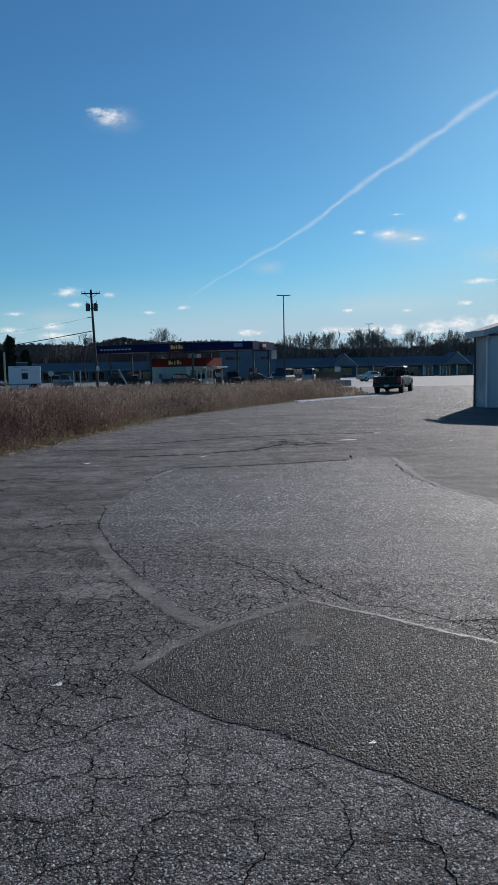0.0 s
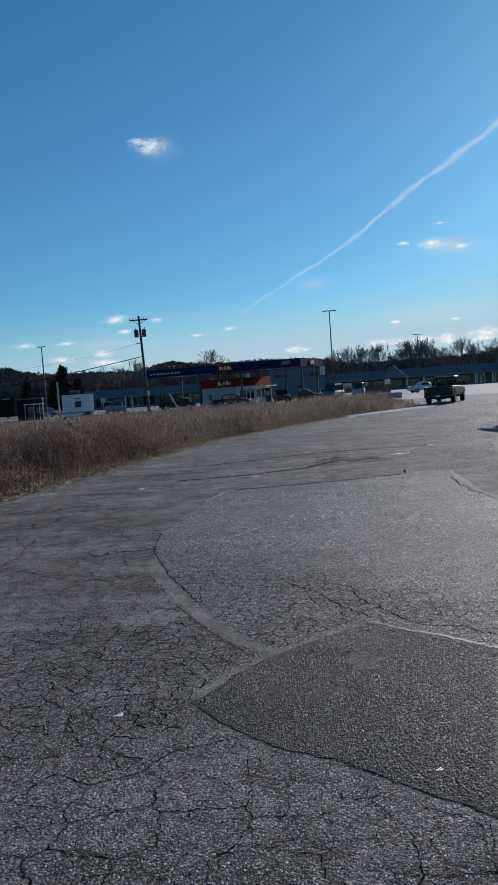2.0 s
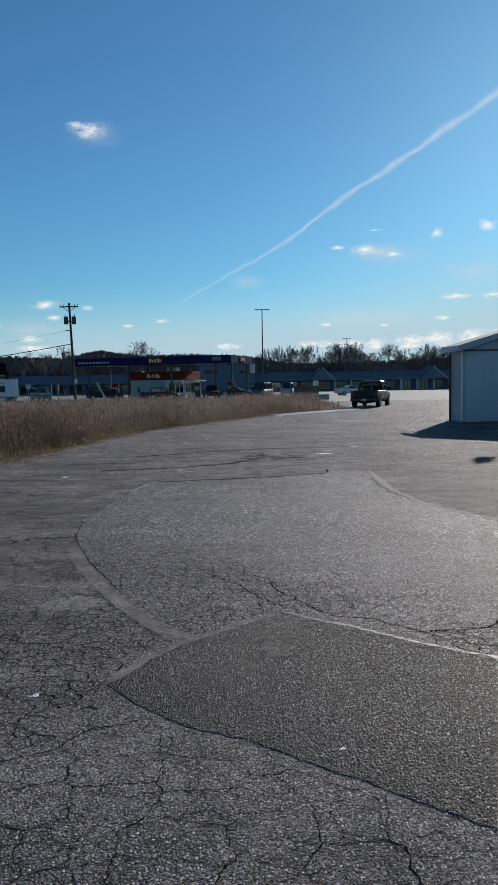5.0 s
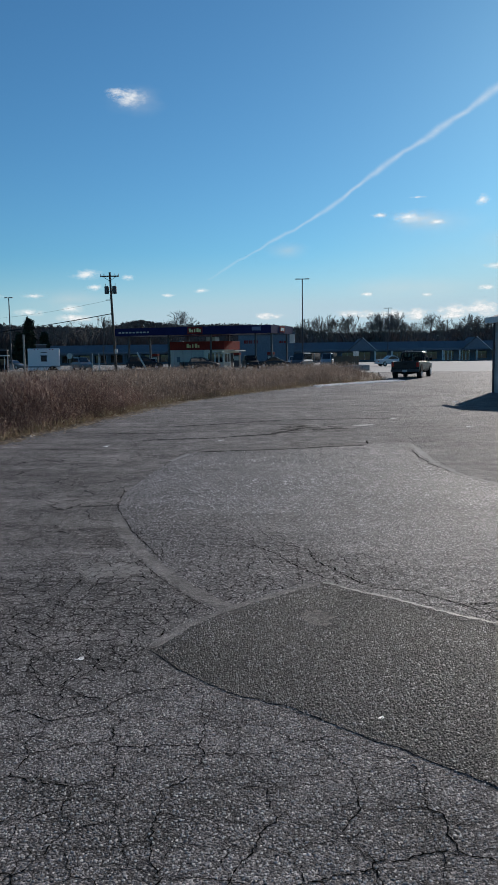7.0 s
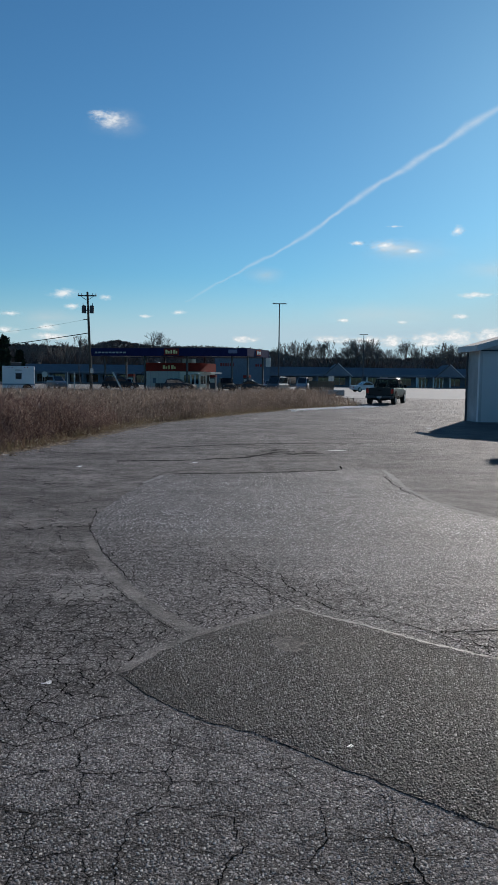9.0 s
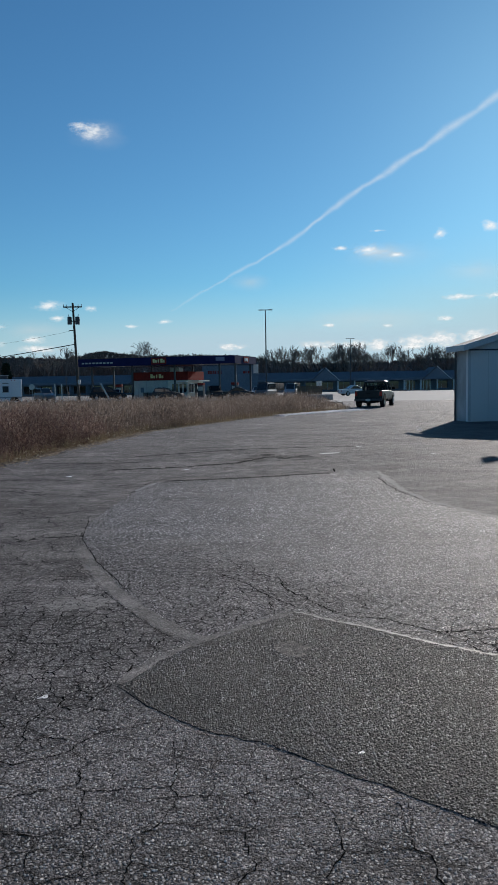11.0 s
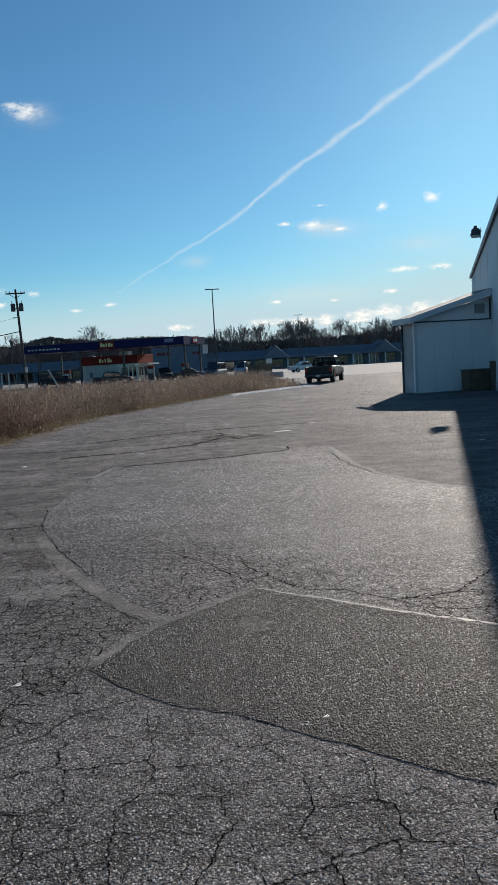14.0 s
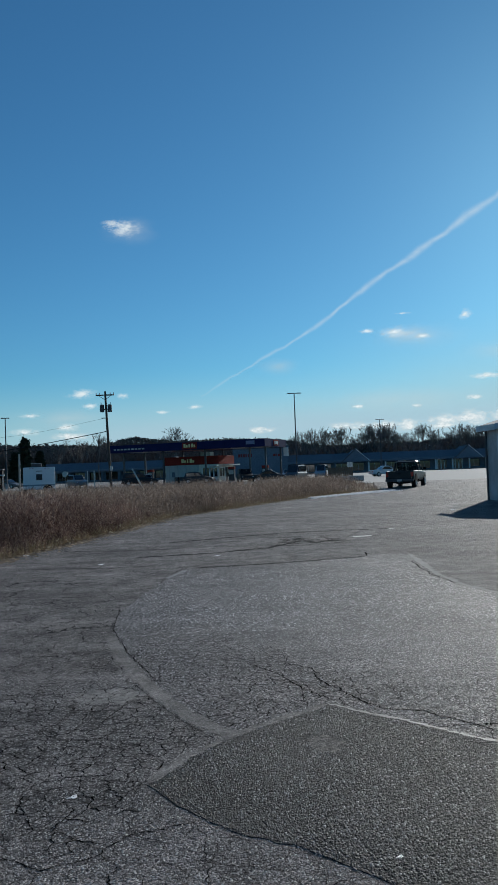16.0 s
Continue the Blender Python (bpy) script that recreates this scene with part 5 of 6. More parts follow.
def brush(name, y0, y1, az0, az1, h0, h1, count, material, label, seed, w=0.22):
    """A dense belt of upright twigs."""
    rng = random.Random(seed)
    V, F = [], []
    for _ in range(count):
        y = rng.uniform(y0, y1)
        x = bearing(rng.uniform(az0, az1), y)
        k = 0.75 + 0.5 * noise.noise((x * 0.05, y * 0.05, seed))
        h = rng.uniform(h0, h1) * k
        z, a, q = gz(y) - 0.1, rng.uniform(0, 3.14), w * rng.uniform(0.5, 1.5)
        dx, dy = q * math.cos(a), q * math.sin(a)
        lx, ly = rng.gauss(0, 0.38) * h, rng.gauss(0, 0.38) * h
        b = len(V)
        V += [(x - dx, y - dy, z), (x + dx, y + dy, z), (x + lx * 0.5 + dx * 2.2, y + ly * 0.5 + dy * 2.2, z + h * 0.5), (x + lx * 0.5 - dx * 2.2, y + ly * 0.5 - dy * 2.2, z + h * 0.5), (x + lx, y + ly, z + h)]
        F += [(b, b + 1, b + 2, b + 3), (b + 3, b + 2, b + 4)]
    tagged(raw_mesh(name, V, F, material), label, "woods", kind="stuff")


brush("brush_belt", 232, 262, -20, -8.5, 6.0, 13.0, 12000, THICKET, "tall dark brown thicket beyond the trailers", 19, 0.06)
brush("brush_belt", 222, 262, 1.5, 24, 5.5, 10.5, 14000, TWIGS, "dense bare winter brush behind the shops", 7)
brush("brush_belt", 225, 262, -34, 2, 3.0, 9.6, 42000, THICKET, "dark brown thicket behind the road", 8, 0.055)


def limb(V, F, p, q, r0, r1, n=4):
    d = (q - p).normalized()
    side = d.orthogonal().normalized()
    up = d.cross(side)
    b = len(V)
    for c, r in ((p, r0), (q, r1)):
        for i in range(n):
            a = i * 2 * math.pi / n
            V.append(tuple(c + side * (r * math.cos(a)) + up * (r * math.sin(a))))
    for i in range(n):
        j = (i + 1) % n
        F.append((b + i, b + j, b + n + j, b + n + i))


def bare_tree(seed, height, spread, label):
    rng = random.Random(seed)
    t = thing("bare_tree", 0, 0, 0, 0, label, "tree", "bare trees behind the shops")
    TV, TF, CV, CF = [], [], [], []

    def grow(p, d, length, r, level):
        q = p + d * length
        limb(*((TV, TF) if level == 0 else (CV, CF)), p, q, r, r * 0.62, 6 if level == 0 else 4 if level < 3 else 3)
        if level == 5:
            return
        for k in range(4 if level in (0, 1) else 3):
            s = Vector((rng.gauss(0, 1), rng.gauss(0, 1), rng.gauss(0, 0.55))).normalized()
            e = (d * rng.uniform(0.7, 1.2) + s * spread * rng.uniform(0.5, 1.1) + Vector((0, 0, 0.28))).normalized()
            start = p + d * length * rng.uniform(0.62, 1.0)
            grow(start, e, length * rng.uniform(0.55, 0.78), max(0.022, r * 0.48), level + 1)

    grow(Vector((0, 0, -0.3)), Vector((rng.gauss(0, 0.05), rng.gauss(0, 0.05), 1)).normalized(), height * 0.34, height * 0.012, 0)
    raw_mesh("trunk", TV, TF, BARK, t)
    raw_mesh("crown", CV, CF, BARK, t)
    return t


KINDS = [bare_tree(40 + i, 12.0, 0.62 + 0.1 * (i % 3), "bare grey winter tree with a fine twiggy crown") for i in range(4)]
rngt = random.Random(9)
SPOTS = []
for i in range(46):
    SPOTS.append((2.6 + i * 0.46 + rngt.uniform(-0.3, 0.3), rngt.uniform(214, 246), rngt.uniform(1.05, 1.4)))
SPOTS += [(8.4, 226, 1.42), (9.3, 230, 1.45), (8.9, 240, 1.4), (15.0, 228, 1.25), (-6.2, 196, 1.38), (-7.2, 230, 1.3), (-11.7, 190, 1.15), (-13.2, 210, 1.2), (-14.6, 216, 1.15), (-15.4, 204, 1.1), (-12.6, 205, 1.05), (-10.9, 214, 1.15)]
SPOTS += [(-17 + i * 1.35, rngt.uniform(225, 245), rngt.uniform(0.75, 0.95)) for i in range(6)]
for i, (a, y, s) in enumerate(SPOTS):
    m = pose(bearing(a, y), y, gz(y), 0, 0, rngt.uniform(0, 360)) 
    if i < 4:
        tree = KINDS[i]
        tree.scale = (s, s, s)
        tree.matrix_basis = m @ Matrix.Diagonal((s, s, s, 1))
    else:
        src = KINDS[i % 4]
        keep = tuple(src.scale)
        src.scale = (s, s, s)
        copy_thing(src, m)
        src.scale = keep


def build_cypress(az, y, h):
    rng = random.Random(int(y + h * 10))
    t = thing("evergreen_tree", bearing(az, y), y, gz(y), 0, "dark slim evergreen tree", "tree")
    part("trunk", rodded((0, 0, -0.2), (0, 0, h * 0.5), 0.16, 0.08, 8), BARK, t)
    V, F = [], []
    for _ in range(1500):
        f = rng.random() ** 0.8
        r = (1 - f) ** 0.6 * h * 0.17 * rng.uniform(0.5, 1.1) + 0.08
        a = rng.uniform(0, 6.28)
        p = Vector((r * math.cos(a), r * math.sin(a), 0.5 + f * (h - 0.5)))
        s = rng.uniform(0.15, 0.4)
        b = len(V)
        for _k in range(3):
            V.append(tuple(p + Vector((rng.gauss(0, s), rng.gauss(0, s), rng.gauss(0, s) + 0.1))))
        F.append((b, b + 1, b + 2))
    raw_mesh("crown", V, F, EVERGREEN, t)


build_cypress(-16.95, 150, 9.0)
build_cypress(-17.6, 158, 6.6)
build_cypress(-15.9, 160, 6.6)
build_cypress(-19.5, 170, 7.0)
brush("roadside_bush", 62, 64.5, -27.5, -23.8, 0.5, 0.95, 500, TWIGS, "low dark bushes at the roadside", 13, 0.015)


# ---- clouds and vapour trail ----
def cloud_stuff(name, strength, soft_u, noise_scale, cover, ragged=2.4, rim=0.3, tone=(0.95, 0.98, 1.0), gain=1.1):
    """Glowing white vapour and painted haze, thin at the rim: u and v run across the sheet."""
    n = Nodes(name)
    uv = n.t.nodes.new("ShaderNodeTexCoord").outputs["UV"]
    sep = n.t.nodes.new("ShaderNodeSeparateXYZ")
    n.put(sep, "Vector", uv)
    du = n.calc("MULTIPLY", n.calc("ABSOLUTE", n.calc("SUBTRACT", sep.outputs[0], 0.5)), 2.0)
    dv = n.calc("MULTIPLY", n.calc("ABSOLUTE", n.calc("SUBTRACT", sep.outputs[1], 0.5)), 2.0)
    if soft_u:
        d = n.calc("SQRT", n.calc("ADD", n.calc("MULTIPLY", du, du), n.calc("MULTIPLY", dv, dv)))
    else:
        d = dv
    body = n.calc("SUBTRACT", 1.0, d)
    puff = n.noise(noise_scale, 6, 0.62, n.stretch(1, 1, 1.9))
    a = n.calc("ADD", n.calc("MULTIPLY", body, gain), n.calc("MULTIPLY", n.calc("SUBTRACT", puff, 0.55), ragged))
    a = n.ramp(a, 0.05, 1.15) if soft_u else n.calc("MULTIPLY", body, n.ramp(puff, 0.25, 0.7, (0.5, 0.5, 0.5), (1, 1, 1)))
    edge = n.ramp(d, rim, 0.98, (1, 1, 1), (0, 0, 0))
    alpha = n.calc("MULTIPLY", n.mix(1.0, a, edge, "MULTIPLY"), cover)
    if not soft_u:
        alpha = n.calc("MULTIPLY", alpha, n.ramp(sep.outputs[0], 0.0, 0.35, (0.25, 0.25, 0.25), (1, 1, 1)))
    em = n.t.nodes.new("ShaderNodeEmission")
    em.inputs["Color"].default_value, em.inputs["Strength"].default_value = (*tone, 1), strength
    tr = n.t.nodes.new("ShaderNodeBsdfTransparent")
    mx = n.t.nodes.new("ShaderNodeMixShader")
    n.t.links.new(alpha, mx.inputs[0])
    n.t.links.new(tr.outputs[0], mx.inputs[1])
    n.t.links.new(em.outputs[0], mx.inputs[2])
    n.t.links.new(mx.outputs[0], n.t.nodes["Material Output"].inputs["Surface"])
    return n.m


CLOUD = cloud_stuff("fair-weather cloud", 0.95, True, 0.02, 0.9, 3.0, 0.1)
BANK = cloud_stuff("low cumulus bank", 0.92, True, 0.02, 1.0, 2.8, 0.5, (0.97, 0.985, 1.0))
# HAZE and MIST are glowing sheets that paint haze into the low sky.
HAZE = cloud_stuff("glowing pale haze low in the sky", 0.65, True, 0.0005, 0.9, 0.25, 0.3, (0.72, 0.95, 1.13), 1.7)
VEIL = cloud_stuff("thin high cloud", 0.72, True, 0.005, 0.32, 1.6, 0.0)
MIST = cloud_stuff("glowing grey haze under the sun", 0.5, True, 0.0015, 0.5, 0.6, 0.0, (0.85, 0.97, 1.06))
TRAIL = cloud_stuff("vapour trail", 0.9, False, 0.012, 0.42)


def sky_point(az, el, r):
    return Vector((r * math.sin(radians(az)) * math.cos(radians(el)), r * math.cos(radians(az)) * math.cos(radians(el)), 1.6 + r * math.sin(radians(el))))


def sky_sheet(name, rows, material, label, category):
    """A curved sheet across the sky through rows of (left, right) points."""
    bm = bmesh.new()
    layer = bm.loops.layers.uv.new("uv")
    made = [[bm.verts.new(p) for p in row] for row in rows]
    n = len(rows) - 1
    for i in range(n):
        w = len(made[i]) - 1
        for j in range(w):
            f = bm.faces.new((made[i][j], made[i][j + 1], made[i + 1][j + 1], made[i + 1][j]))
            for lp, (u, v) in zip(f.loops, ((i, j), (i, j + 1), (i + 1, j + 1), (i + 1, j))):
                lp[layer].uv = (u / n, v / w)
    ob = tagged(link_mesh(name, bm, material), label, category, kind="structure")
    ob.visible_shadow = False
    return ob


def cloud(az, el, w, h, material=CLOUD, tilt=0.0, far=4200):
    rows = [[sky_point(az + w * (i / 8 - 0.5), el + h * (j / 6 - 0.5) + tilt * (i / 8 - 0.5), far) for j in range(7)] for i in range(9)]
    sky_sheet("cloud", rows, material, "small white fair-weather cloud" if material in (CLOUD, BANK) else "thin glowing veil painted into the sky", "cloud")


for a, e, w, h in ((-9.4, 17.4, 3.3, 1.7), (-10.3, 17.7, 2.0, 1.0), (10.3, 9.42, 3.4, 1.2), (10.2, 9.35, 2.4, 0.8), (8.2, 9.6, 1.6, 0.5), (12.2, 9.0, 1.6, 0.5), (15.2, 10.3, 1.4, 1.0), (18.6, 10.6, 1.8, 1.2), (-12.8, 5.75, 3.2, 1.0), (-9.8, 5.56, 1.8, 0.6), (-12.25, 4.87, 1.8, 0.7),
                   (-4.7, 4.65, 1.6, 0.5), (-14.0, 3.35, 2.8, 0.8), (-16.9, 3.08, 3.0, 0.8), (-19.4, 4.2, 2.6, 0.6), (-16.5, 4.25, 2.0, 0.5), (10.76, 10.69, 1.6, 0.28), (-7.15, 4.3, 1.8, 0.4)):
    cloud(a, e, w, h, far=4050)
# the low bank of cumulus over the bare trees
for a, e, w, h in ((0.2, 2.75, 3.0, 0.7), (6.6, 2.8, 3.8, 0.9), (9.2, 2.7, 3.0, 1.0), (10.9, 2.75, 3.0, 1.3), (13.3, 2.8, 3.4, 1.5), (15.4, 3.0, 3.4, 1.6), (17.6, 3.1, 3.2, 1.5), (20.0, 3.1, 3.6, 1.5), (-13.5, 2.7, 4.0, 0.8), (7.3, 4.17, 1.2, 0.4), (11.5, 4.07, 1.2, 0.4), (15.5, 4.42, 1.5, 0.5), (16.5, 5.9, 3.0, 0.6), (19.0, 5.9, 2.6, 0.6)):
    cloud(a, e, w, h, BANK, far=4000)
for a, e, w, h in ((11.8, 9.0, 9.0, 2.6), (1.6, 7.4, 4.6, 1.8), (10.0, 4.6, 16.0, 2.6), (18.0, 7.6, 9.0, 2.5), (-14.0, 4.0, 11.0, 2.2), (11.0, 9.2, 6.0, 2.2), (-9.0, 17.3, 5.5, 2.6)):
    cloud(a, e, w, h, VEIL, far=4100)
# Added glowing sheets that pale the sky above the horizon.
cloud(8.0, 1.0, 130.0, 14.0, HAZE, far=4250)
cloud(20.0, 4.5, 44.0, 17.0, MIST, far=4300)
TRAIL_LINE = [(-4.2, 5.4), (-2.98, 6.08), (-0.93, 7.25), (1.52, 8.53), (3.95, 9.77), (5.56, 10.88), (6.75, 11.65), (8.33, 12.82), (10.29, 13.9), (12.21, 14.95), (14.1, 16.02), (15.58, 16.9), (19.66, 19.08), (22.61, 20.6), (26, 22.4)]
rows = []
for i, (a, e) in enumerate(TRAIL_LINE):
    for k in range(4 if i < len(TRAIL_LINE) - 1 else 1):
        a2, e2 = TRAIL_LINE[min(i + 1, len(TRAIL_LINE) - 1)]
        f = k / 4
        az, el = a + (a2 - a) * f, e + (e2 - e) * f
        half = (0.11 + 0.028 * (i + f)) * (1 + 0.25 * math.sin(az * 1.7))
        el += 0.05 * math.sin(az * 2.1) + 0.03 * math.sin(az * 5.3)
        rows.append([sky_point(az - half * 0.52 * s, el + half * 0.85 * s, 4300) for s in (-1, -0.5, 0, 0.5, 1)])
sky_sheet("vapour_trail", rows, TRAIL, "long white vapour trail across the sky", "vapour trail")


# ---- stones and cracks of the near asphalt ----
from mathutils import geometry

STONE_LOT = varied("asphalt stones", [(0.06, 0.057, 0.055), (0.25, 0.239, 0.228), (0.37, 0.354, 0.338), (0.46, 0.44, 0.42), (0.62, 0.594, 0.572)], 0.7, gloss=0.18, spread=0.2)
STONE_OVER = varied("overlay stones", [(0.02, 0.019, 0.019), (0.13, 0.126, 0.13), (0.225, 0.217, 0.223), (0.33, 0.318, 0.326), (0.6, 0.58, 0.59)], 0.6, gloss=0.24, spread=0.3)
STONE_PATCH = varied("dark asphalt stones", [(0.005, 0.005, 0.0055), (0.011, 0.011, 0.012), (0.02, 0.0198, 0.0215), (0.04, 0.0396, 0.0425), (0.18, 0.179, 0.195)], 0.52, gloss=0.28, spread=0.45)


def inside(px, py, outline):
    """Which of many points lie within an outline."""
    hit = np.zeros(len(px), bool)
    n = len(outline)
    for i in range(n):
        (x0, y0), (x1, y1) = outline[i], outline[(i + 1) % n]
        if y0 != y1:
            hit ^= ((y0 > py) != (y1 > py)) & (px < (x1 - x0) * (py - y0) / (y1 - y0) + x0)
    return hit


def line_distance(px, py, pts):
    best = np.full(len(px), 99.0)
    for (x0, y0), (x1, y1) in zip(pts, pts[1:]):
        dx, dy = x1 - x0, y1 - y0
        f = np.clip(((px - x0) * dx + (py - y0) * dy) / (dx * dx + dy * dy), 0, 1)
        best = np.minimum(best, np.hypot(px - x0 - f * dx, py - y0 - f * dy))
    return best


def wavy(px, py, k, seed):
    """A smooth field from -1 to 1 made of a few waves."""
    rng = np.random.RandomState(seed)
    out = np.zeros(len(px))
    for _ in range(7):
        a, f, p = rng.uniform(0, 6.28), k * rng.uniform(0.5, 2.0), rng.uniform(0, 6.28)
        out += np.sin((px * np.cos(a) + py * np.sin(a)) * f + p)
    return out / 3.2


def net_edges(x0, x1, y0, y1, size, seed):
    """The borders between irregular cells of about that size, as arrays of end points."""
    rng = np.random.RandomState(seed)
    gx, gy = np.meshgrid(np.arange(x0, x1, size), np.arange(y0, y1, size * 0.8))
    px = gx.ravel() + rng.uniform(-0.42, 0.42, gx.size) * size
    py = gy.ravel() + rng.uniform(-0.42, 0.42, gx.size) * size * 0.8
    out = geometry.delaunay_2d_cdt([Vector((x, y)) for x, y in zip(px, py)], [], [], 0, 1e-5)
    pts, tris = out[0], out[2]
    heart, seen, borders = [], {}, []
    for k, (a, b, c) in enumerate(tris):
        a2, b2, c2 = pts[a], pts[b], pts[c]
        d = 2 * (a2.x * (b2.y - c2.y) + b2.x * (c2.y - a2.y) + c2.x * (a2.y - b2.y))
        sa, sb, sc = a2.length_squared, b2.length_squared, c2.length_squared
        heart.append(((sa * (b2.y - c2.y) + sb * (c2.y - a2.y) + sc * (a2.y - b2.y)) / d, (sa * (c2.x - b2.x) + sb * (a2.x - c2.x) + sc * (b2.x - a2.x)) / d))
        for e in ((a, b), (b, c), (c, a)):
            key = (min(e), max(e))
            if key in seen:
                borders.append((seen[key], k))
            else:
                seen[key] = k
    heart = np.array(heart)
    borders = np.array(borders)
    return heart[borders[:, 0]], heart[borders[:, 1]]


COARSE_PLACES = [(0.2, 2.2, 3.2), (-2.2, 3.6, 2.2), (-1.4, 2.6, 1.8), (1.3, 5.2, 0.9), (-2.2, 6.6, 1.8), (0.1, 6.4, 0.9)]
LONG_PLACES = [(0.2, 2.0, 4.6), (-1.6, 3.0, 2.6), (-2.6, 5.2, 2.0)]
FINE_PLACES = [(-0.95, 5.0, 1.2), (-1.7, 4.8, 1.0), (-0.55, 4.5, 0.5), (-0.1, 6.0, 0.9), (0.45, 5.65, 0.6), (-0.7, 6.6, 0.7), (1.65, 4.6, 0.4)]


def reach(px, py, places):
    best = np.full(len(px), -9.0)
    for x, y, r in places:
        best = np.maximum(best, 1 - np.hypot(px - x, py - y) / r)
    return best


def lay_cracks():
    """Ragged strips along the borders of cells; gives their mesh and a map of where they run."""
    rng = np.random.RandomState(83)
    verts, quads = [], []
    taken = np.zeros((1700, 1700), bool)
    for size, wide, places, bent, seed in ((0.18, 0.0032, COARSE_PLACES, 5.4, 41), (0.125, 0.0086, FINE_PLACES, 3.5, 42), (0.33, 0.0058, LONG_PLACES, 1.2, 43)):
        p, q = net_edges(-4.2, 2.2, 1.8, 8.2, size, seed)
        mx, my = (p[:, 0] + q[:, 0]) / 2, (p[:, 1] + q[:, 1]) / 2
        ok = (reach(mx, my, places) * 1.5 + 0.5 * wavy(mx, my, bent, seed + 10) + rng.uniform(-0.28, 0.22, len(mx)) > 0) & ~inside(mx, my, PATCH_EDGE)
        ok &= ~inside(p[:, 0], p[:, 1], PATCH_EDGE) & ~inside(q[:, 0], q[:, 1], PATCH_EDGE)
        for pts, half in SEAMS[1:4]:
            ok &= line_distance(mx, my, pts) > half
        for a, b in zip(p[ok], q[ok]):
            d = b - a
            length = math.hypot(d[0], d[1])
            if length < 0.012 or length > size * 1.6:
                continue
            n = max(2, int(length / 0.016))
            f = np.linspace(0, 1, n + 1)
            side = np.array((-d[1], d[0])) / length
            off = (rng.normal(0, 0.05, n + 1) + 0.07 * np.sin(f * rng.uniform(3, 9) + rng.uniform(0, 6.28))) * min(length, 0.11) * np.sin(np.pi * f) ** 0.5
            line = a + d * f[:, None] + side * off[:, None]
            w = wide * rng.uniform(0.35, 1.0) * rng.uniform(0.3, 1.5, n + 1) * 0.5
            v0 = len(verts)
            for k in range(n + 1):
                verts.append((*(line[k] + side * w[k]), 0.002))
                verts.append((*(line[k] - side * w[k]), 0.002))
                if k:
                    i = v0 + 2 * k
                    quads.append((i - 2, i - 1, i + 1, i))
            for t in np.linspace(0, n, max(2, int(length / 0.003))):
                k = min(int(t), n - 1)
                x, y = line[k] + (line[k + 1] - line[k]) * (t - k)
                i, j = int((x + 4.4) / 0.004), int((y - 1.6) / 0.004)
                if 1 < i < 1698 and 1 < j < 1698:
                    taken[i, j - 1:j + 2] = True
    mesh_from("crack_net", np.array(verts), np.array(quads), CRACK, "net of dark open cracks in the asphalt")
    return taken


SEAMS = [([(2.56, 13.8), (2.5, 12.5), (2.47, 11.2), (2.58, 10.1), (2.98, 9.0), (4.0, 7.6)], 0.07), ([(-0.2, 4.68), (-0.45, 4.98), (-0.7, 5.42), (-0.97, 5.98), (-1.3, 6.83), (-1.56, 7.7)], 0.06), ([(0.36, 5.33), (0.76, 4.97), (1.13, 4.63), (1.6, 4.26), (2.2, 3.8)], 0.022), ([(-0.66, 4.06), (-0.5, 4.42), (-0.2, 4.8), (0.08, 5.05), (0.36, 5.3)], 0.03),
         ([(-0.67, 4.02), (-0.43, 3.7), (-0.2, 3.47), (0.06, 3.34), (0.3, 3.12), (0.52, 2.95), (0.84, 2.65)], 0.008)]


def mesh_from(name, verts, faces, material, label):
    """One mesh from arrays of corners and of equal faces."""
    me = bpy.data.meshes.new(name)
    k = faces.shape[1]
    me.vertices.add(len(verts)), me.loops.add(faces.size), me.polygons.add(len(faces))
    me.vertices.foreach_set("co", verts.astype(np.float32).ravel())
    me.loops.foreach_set("vertex_index", faces.astype(np.int32).ravel())
    me.polygons.foreach_set("loop_start", np.arange(0, faces.size, k, dtype=np.int32))
    me.update(calc_edges=True)
    me.materials.append(material)
    return tagged(new(name, me), label, "asphalt", kind="stuff")


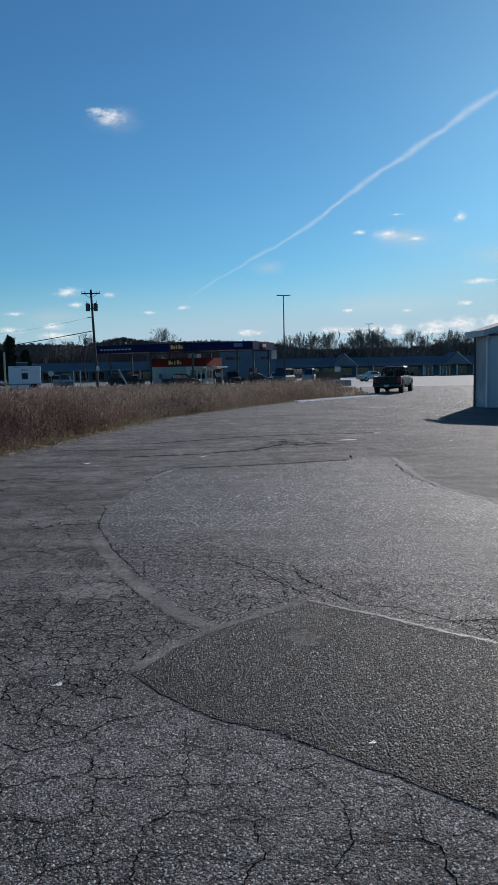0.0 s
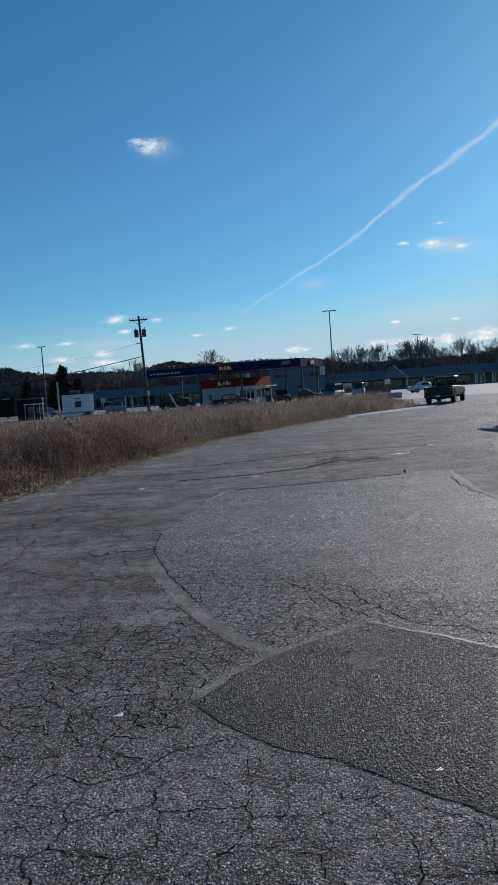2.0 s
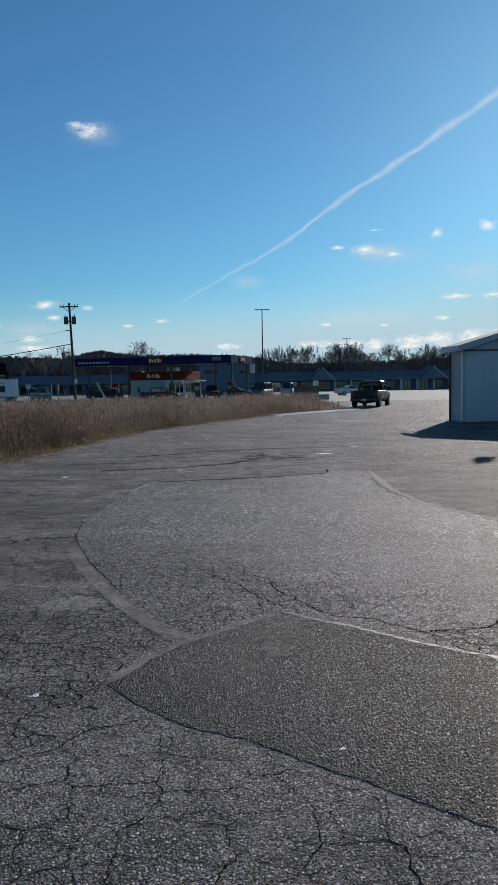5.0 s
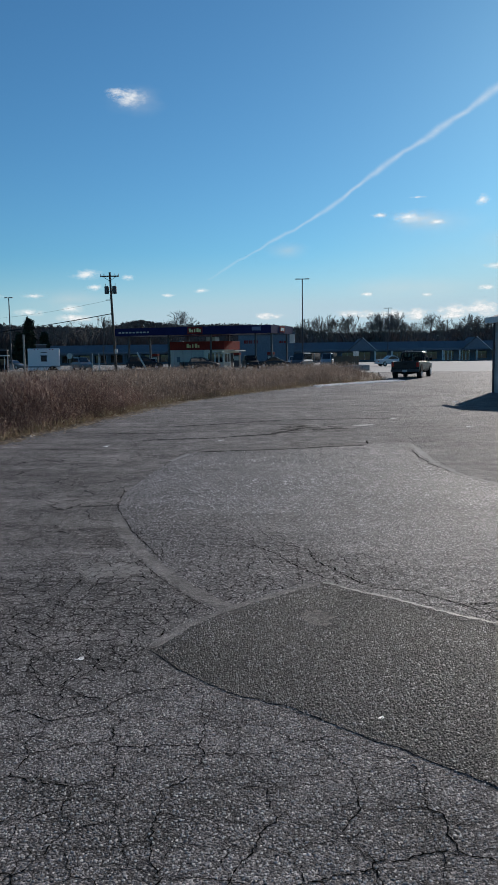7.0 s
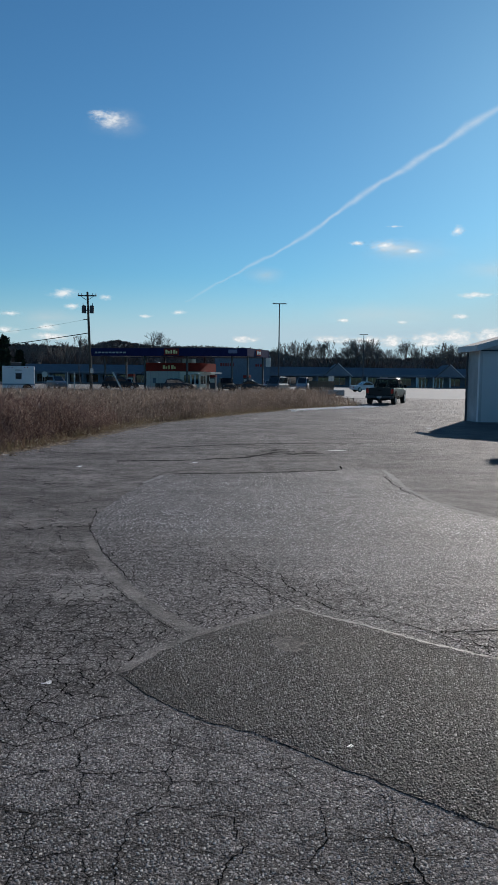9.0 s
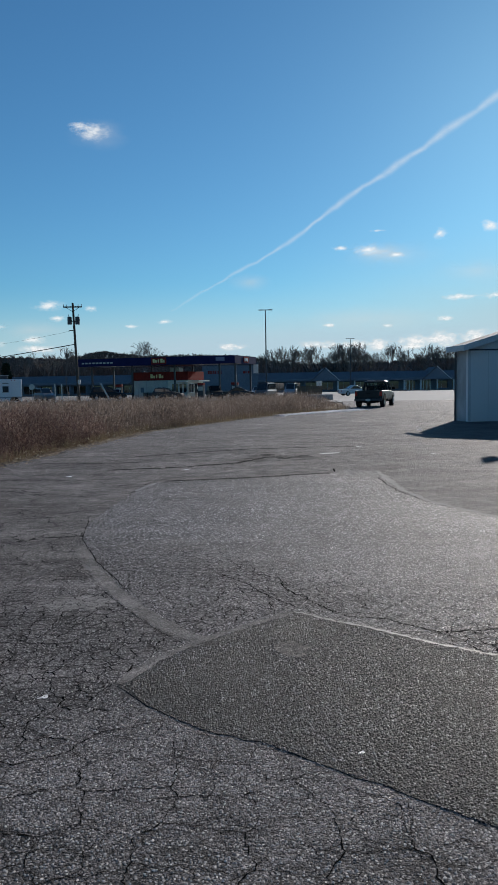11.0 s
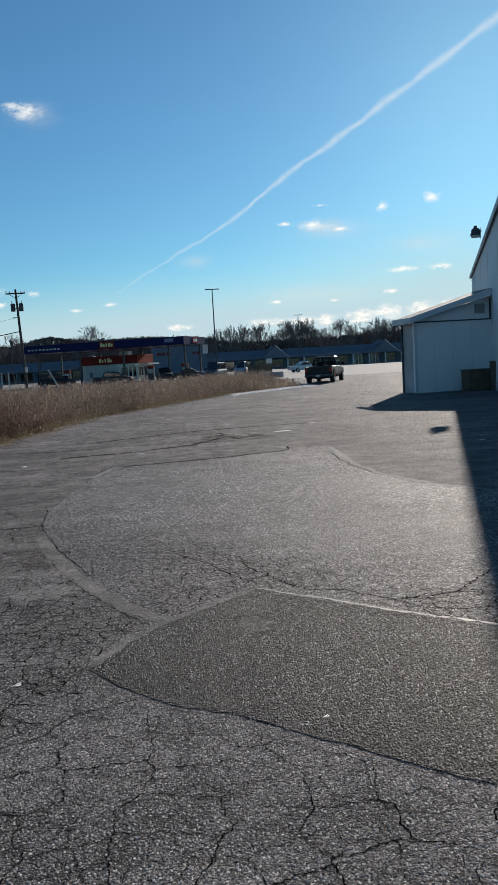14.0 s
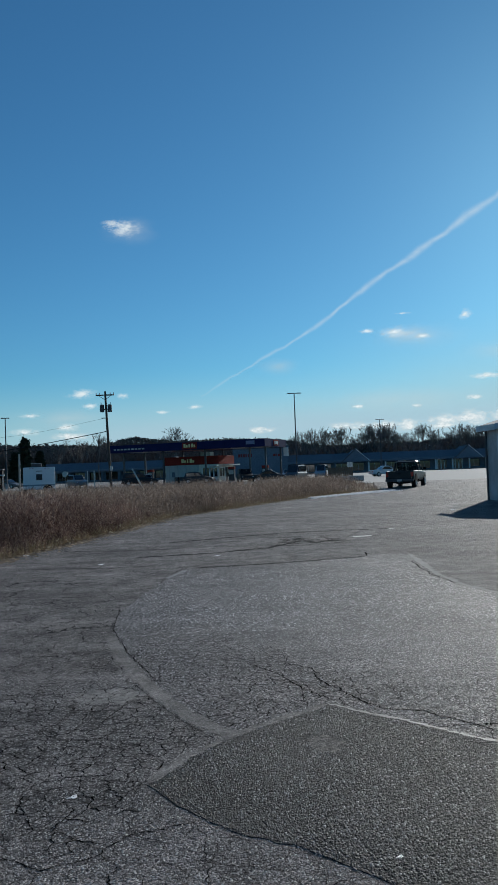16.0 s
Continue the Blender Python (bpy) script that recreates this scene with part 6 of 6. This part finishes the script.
def lay_stones(name, px, py, z0, size, tall, flat, material, label, seed):
    rng = np.random.RandomState(seed)
    n, k = len(px), 5
    ang = rng.uniform(0, 6.28, (n, 1)) + np.arange(k) * 2 * np.pi / k + rng.uniform(-0.35, 0.35, (n, k))
    rad = size * rng.uniform(0.55, 1.25, (n, 1)) * rng.uniform(0.75, 1.2, (n, k))
    h = tall * rng.uniform(0.35, 1.25, n)
    base = np.stack([px[:, None] + rad * np.cos(ang), py[:, None] + rad * np.sin(ang), np.repeat(z0[:, None] - 0.0015, k, 1)], 2)
    o = np.arange(n)[:, None]
    i = np.arange(k)
    j = (i + 1) % k
    if flat:
        top = np.stack([px[:, None] + rad * 0.55 * np.cos(ang), py[:, None] + rad * 0.55 * np.sin(ang), z0[:, None] + h[:, None] * rng.uniform(0.7, 1.15, (n, k))], 2)
        verts = np.concatenate([base, top], 1).reshape(-1, 3)
        o = o * 2 * k
        sides = np.stack([o + i, o + j, o + k + j, o + k + i], 2).reshape(-1, 4)
        c = o[:, 0] + k
        tri = np.concatenate([sides[:, [0, 1, 2]], sides[:, [0, 2, 3]], np.stack([c, c + 1, c + 2], 1), np.stack([c, c + 2, c + 3], 1), np.stack([c, c + 3, c + 4], 1)])
    else:
        tip = np.stack([px + rng.uniform(-0.4, 0.4, n) * size, py + rng.uniform(-0.4, 0.4, n) * size, z0 + h], 1)[:, None, :]
        verts = np.concatenate([base, tip], 1).reshape(-1, 3)
        o = o * (k + 1)
        tri = np.stack([o + i, o + j, np.broadcast_to(o + k, (n, k))], 2).reshape(-1, 3)
    mesh_from(name, verts, tri, material, label)


def scatter(x0, x1, y0, y1, pitch, seed):
    rng = np.random.RandomState(seed)
    gx, gy = np.meshgrid(np.arange(x0, x1, pitch), np.arange(y0, y1, pitch))
    px, py = gx.ravel(), gy.ravel()
    px = px + rng.uniform(-0.48, 0.48, len(px)) * pitch
    py = py + rng.uniform(-0.48, 0.48, len(py)) * pitch
    return px, py


WORN = [(-1.18, 5.66, 0.3, 0.2), (0.29, 4.56, 0.13, 0.16)]


def build_near_asphalt():
    rng = np.random.RandomState(77)
    taken = lay_cracks()
    for kind, box_, pitch, size, tall, keep, seed in (("patch", (-0.7, 2.6, 1.75, 5.35), 0.0118, 0.0072, 0.0038, 0.85, 61),
                                                      ("lot", (-3.4, 1.3, 1.95, 6.4), 0.0132, 0.0072, 0.0042, 0.74, 62), ("lot", (-4.6, 0.0, 6.0, 10.8), 0.019, 0.0085, 0.003, 0.28, 65),
                                                      ("overlay", (-1.6, 2.6, 4.2, 7.6), 0.0165, 0.0086, 0.0045, 0.72, 63), ("overlay", (-1.8, 4.2, 7.2, 14.0), 0.026, 0.0132, 0.007, 0.68, 66)):
        px, py = scatter(*box_, pitch, seed)
        # the wedge of ground that lies before the lens at some time, with a margin
        ok = (px > -0.4 - 0.47 * py) & (px < 0.35 + 0.45 * py) & (rng.uniform(0, 1, len(px)) < keep)
        px, py = px[ok], py[ok]
        in_patch = inside(px, py, PATCH_EDGE)
        in_over = inside(px, py, RES_EDGE) & ~in_patch
        ok = in_patch if kind == "patch" else in_over if kind == "overlay" else ~in_patch & ~in_over
        if kind != "patch":
            # each belt thins out into the next
            y0, y1 = box_[2], box_[3]
            rise = 1.0 if y0 < 4.5 else np.clip((py - y0) / (y1 - y0) * 8, 0, 1)
            ok &= rng.uniform(0, 1, len(px)) < rise * np.clip((y1 - py) / (y1 - y0) * (8 if y1 < 8 else 1.6), 0, 1)
        for pts, half in SEAMS:
            ok &= line_distance(px, py, pts) > half * (0.9 + 0.25 * wavy(px, py, 20, 71))
        for x, y, rx, ry in WORN:
            ok &= np.hypot((px - x) / rx, (py - y) / ry) > 0.85 + 0.3 * wavy(px, py, 9, 72)
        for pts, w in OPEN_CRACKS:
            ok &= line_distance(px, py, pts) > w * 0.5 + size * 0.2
        ok &= ~taken[np.clip(((px + 4.4) / 0.004).astype(int), 0, 1699), np.clip(((py - 1.6) / 0.004).astype(int), 0, 1699)]
        px, py = px[ok], py[ok]
        z0 = np.full(len(px), {"patch": 0.0025, "lot": 0.0, "overlay": 0.001}[kind])
        lay_stones(kind + "_stones", px, py, z0, size, tall, kind == "patch", {"patch": STONE_PATCH, "lot": STONE_LOT, "overlay": STONE_OVER}[kind],
                   {"patch": "dark coarse stones of the repair patch", "lot": "worn grey stones of the old asphalt", "overlay": "grey stones of the worn overlay"}[kind], seed)


build_near_asphalt()
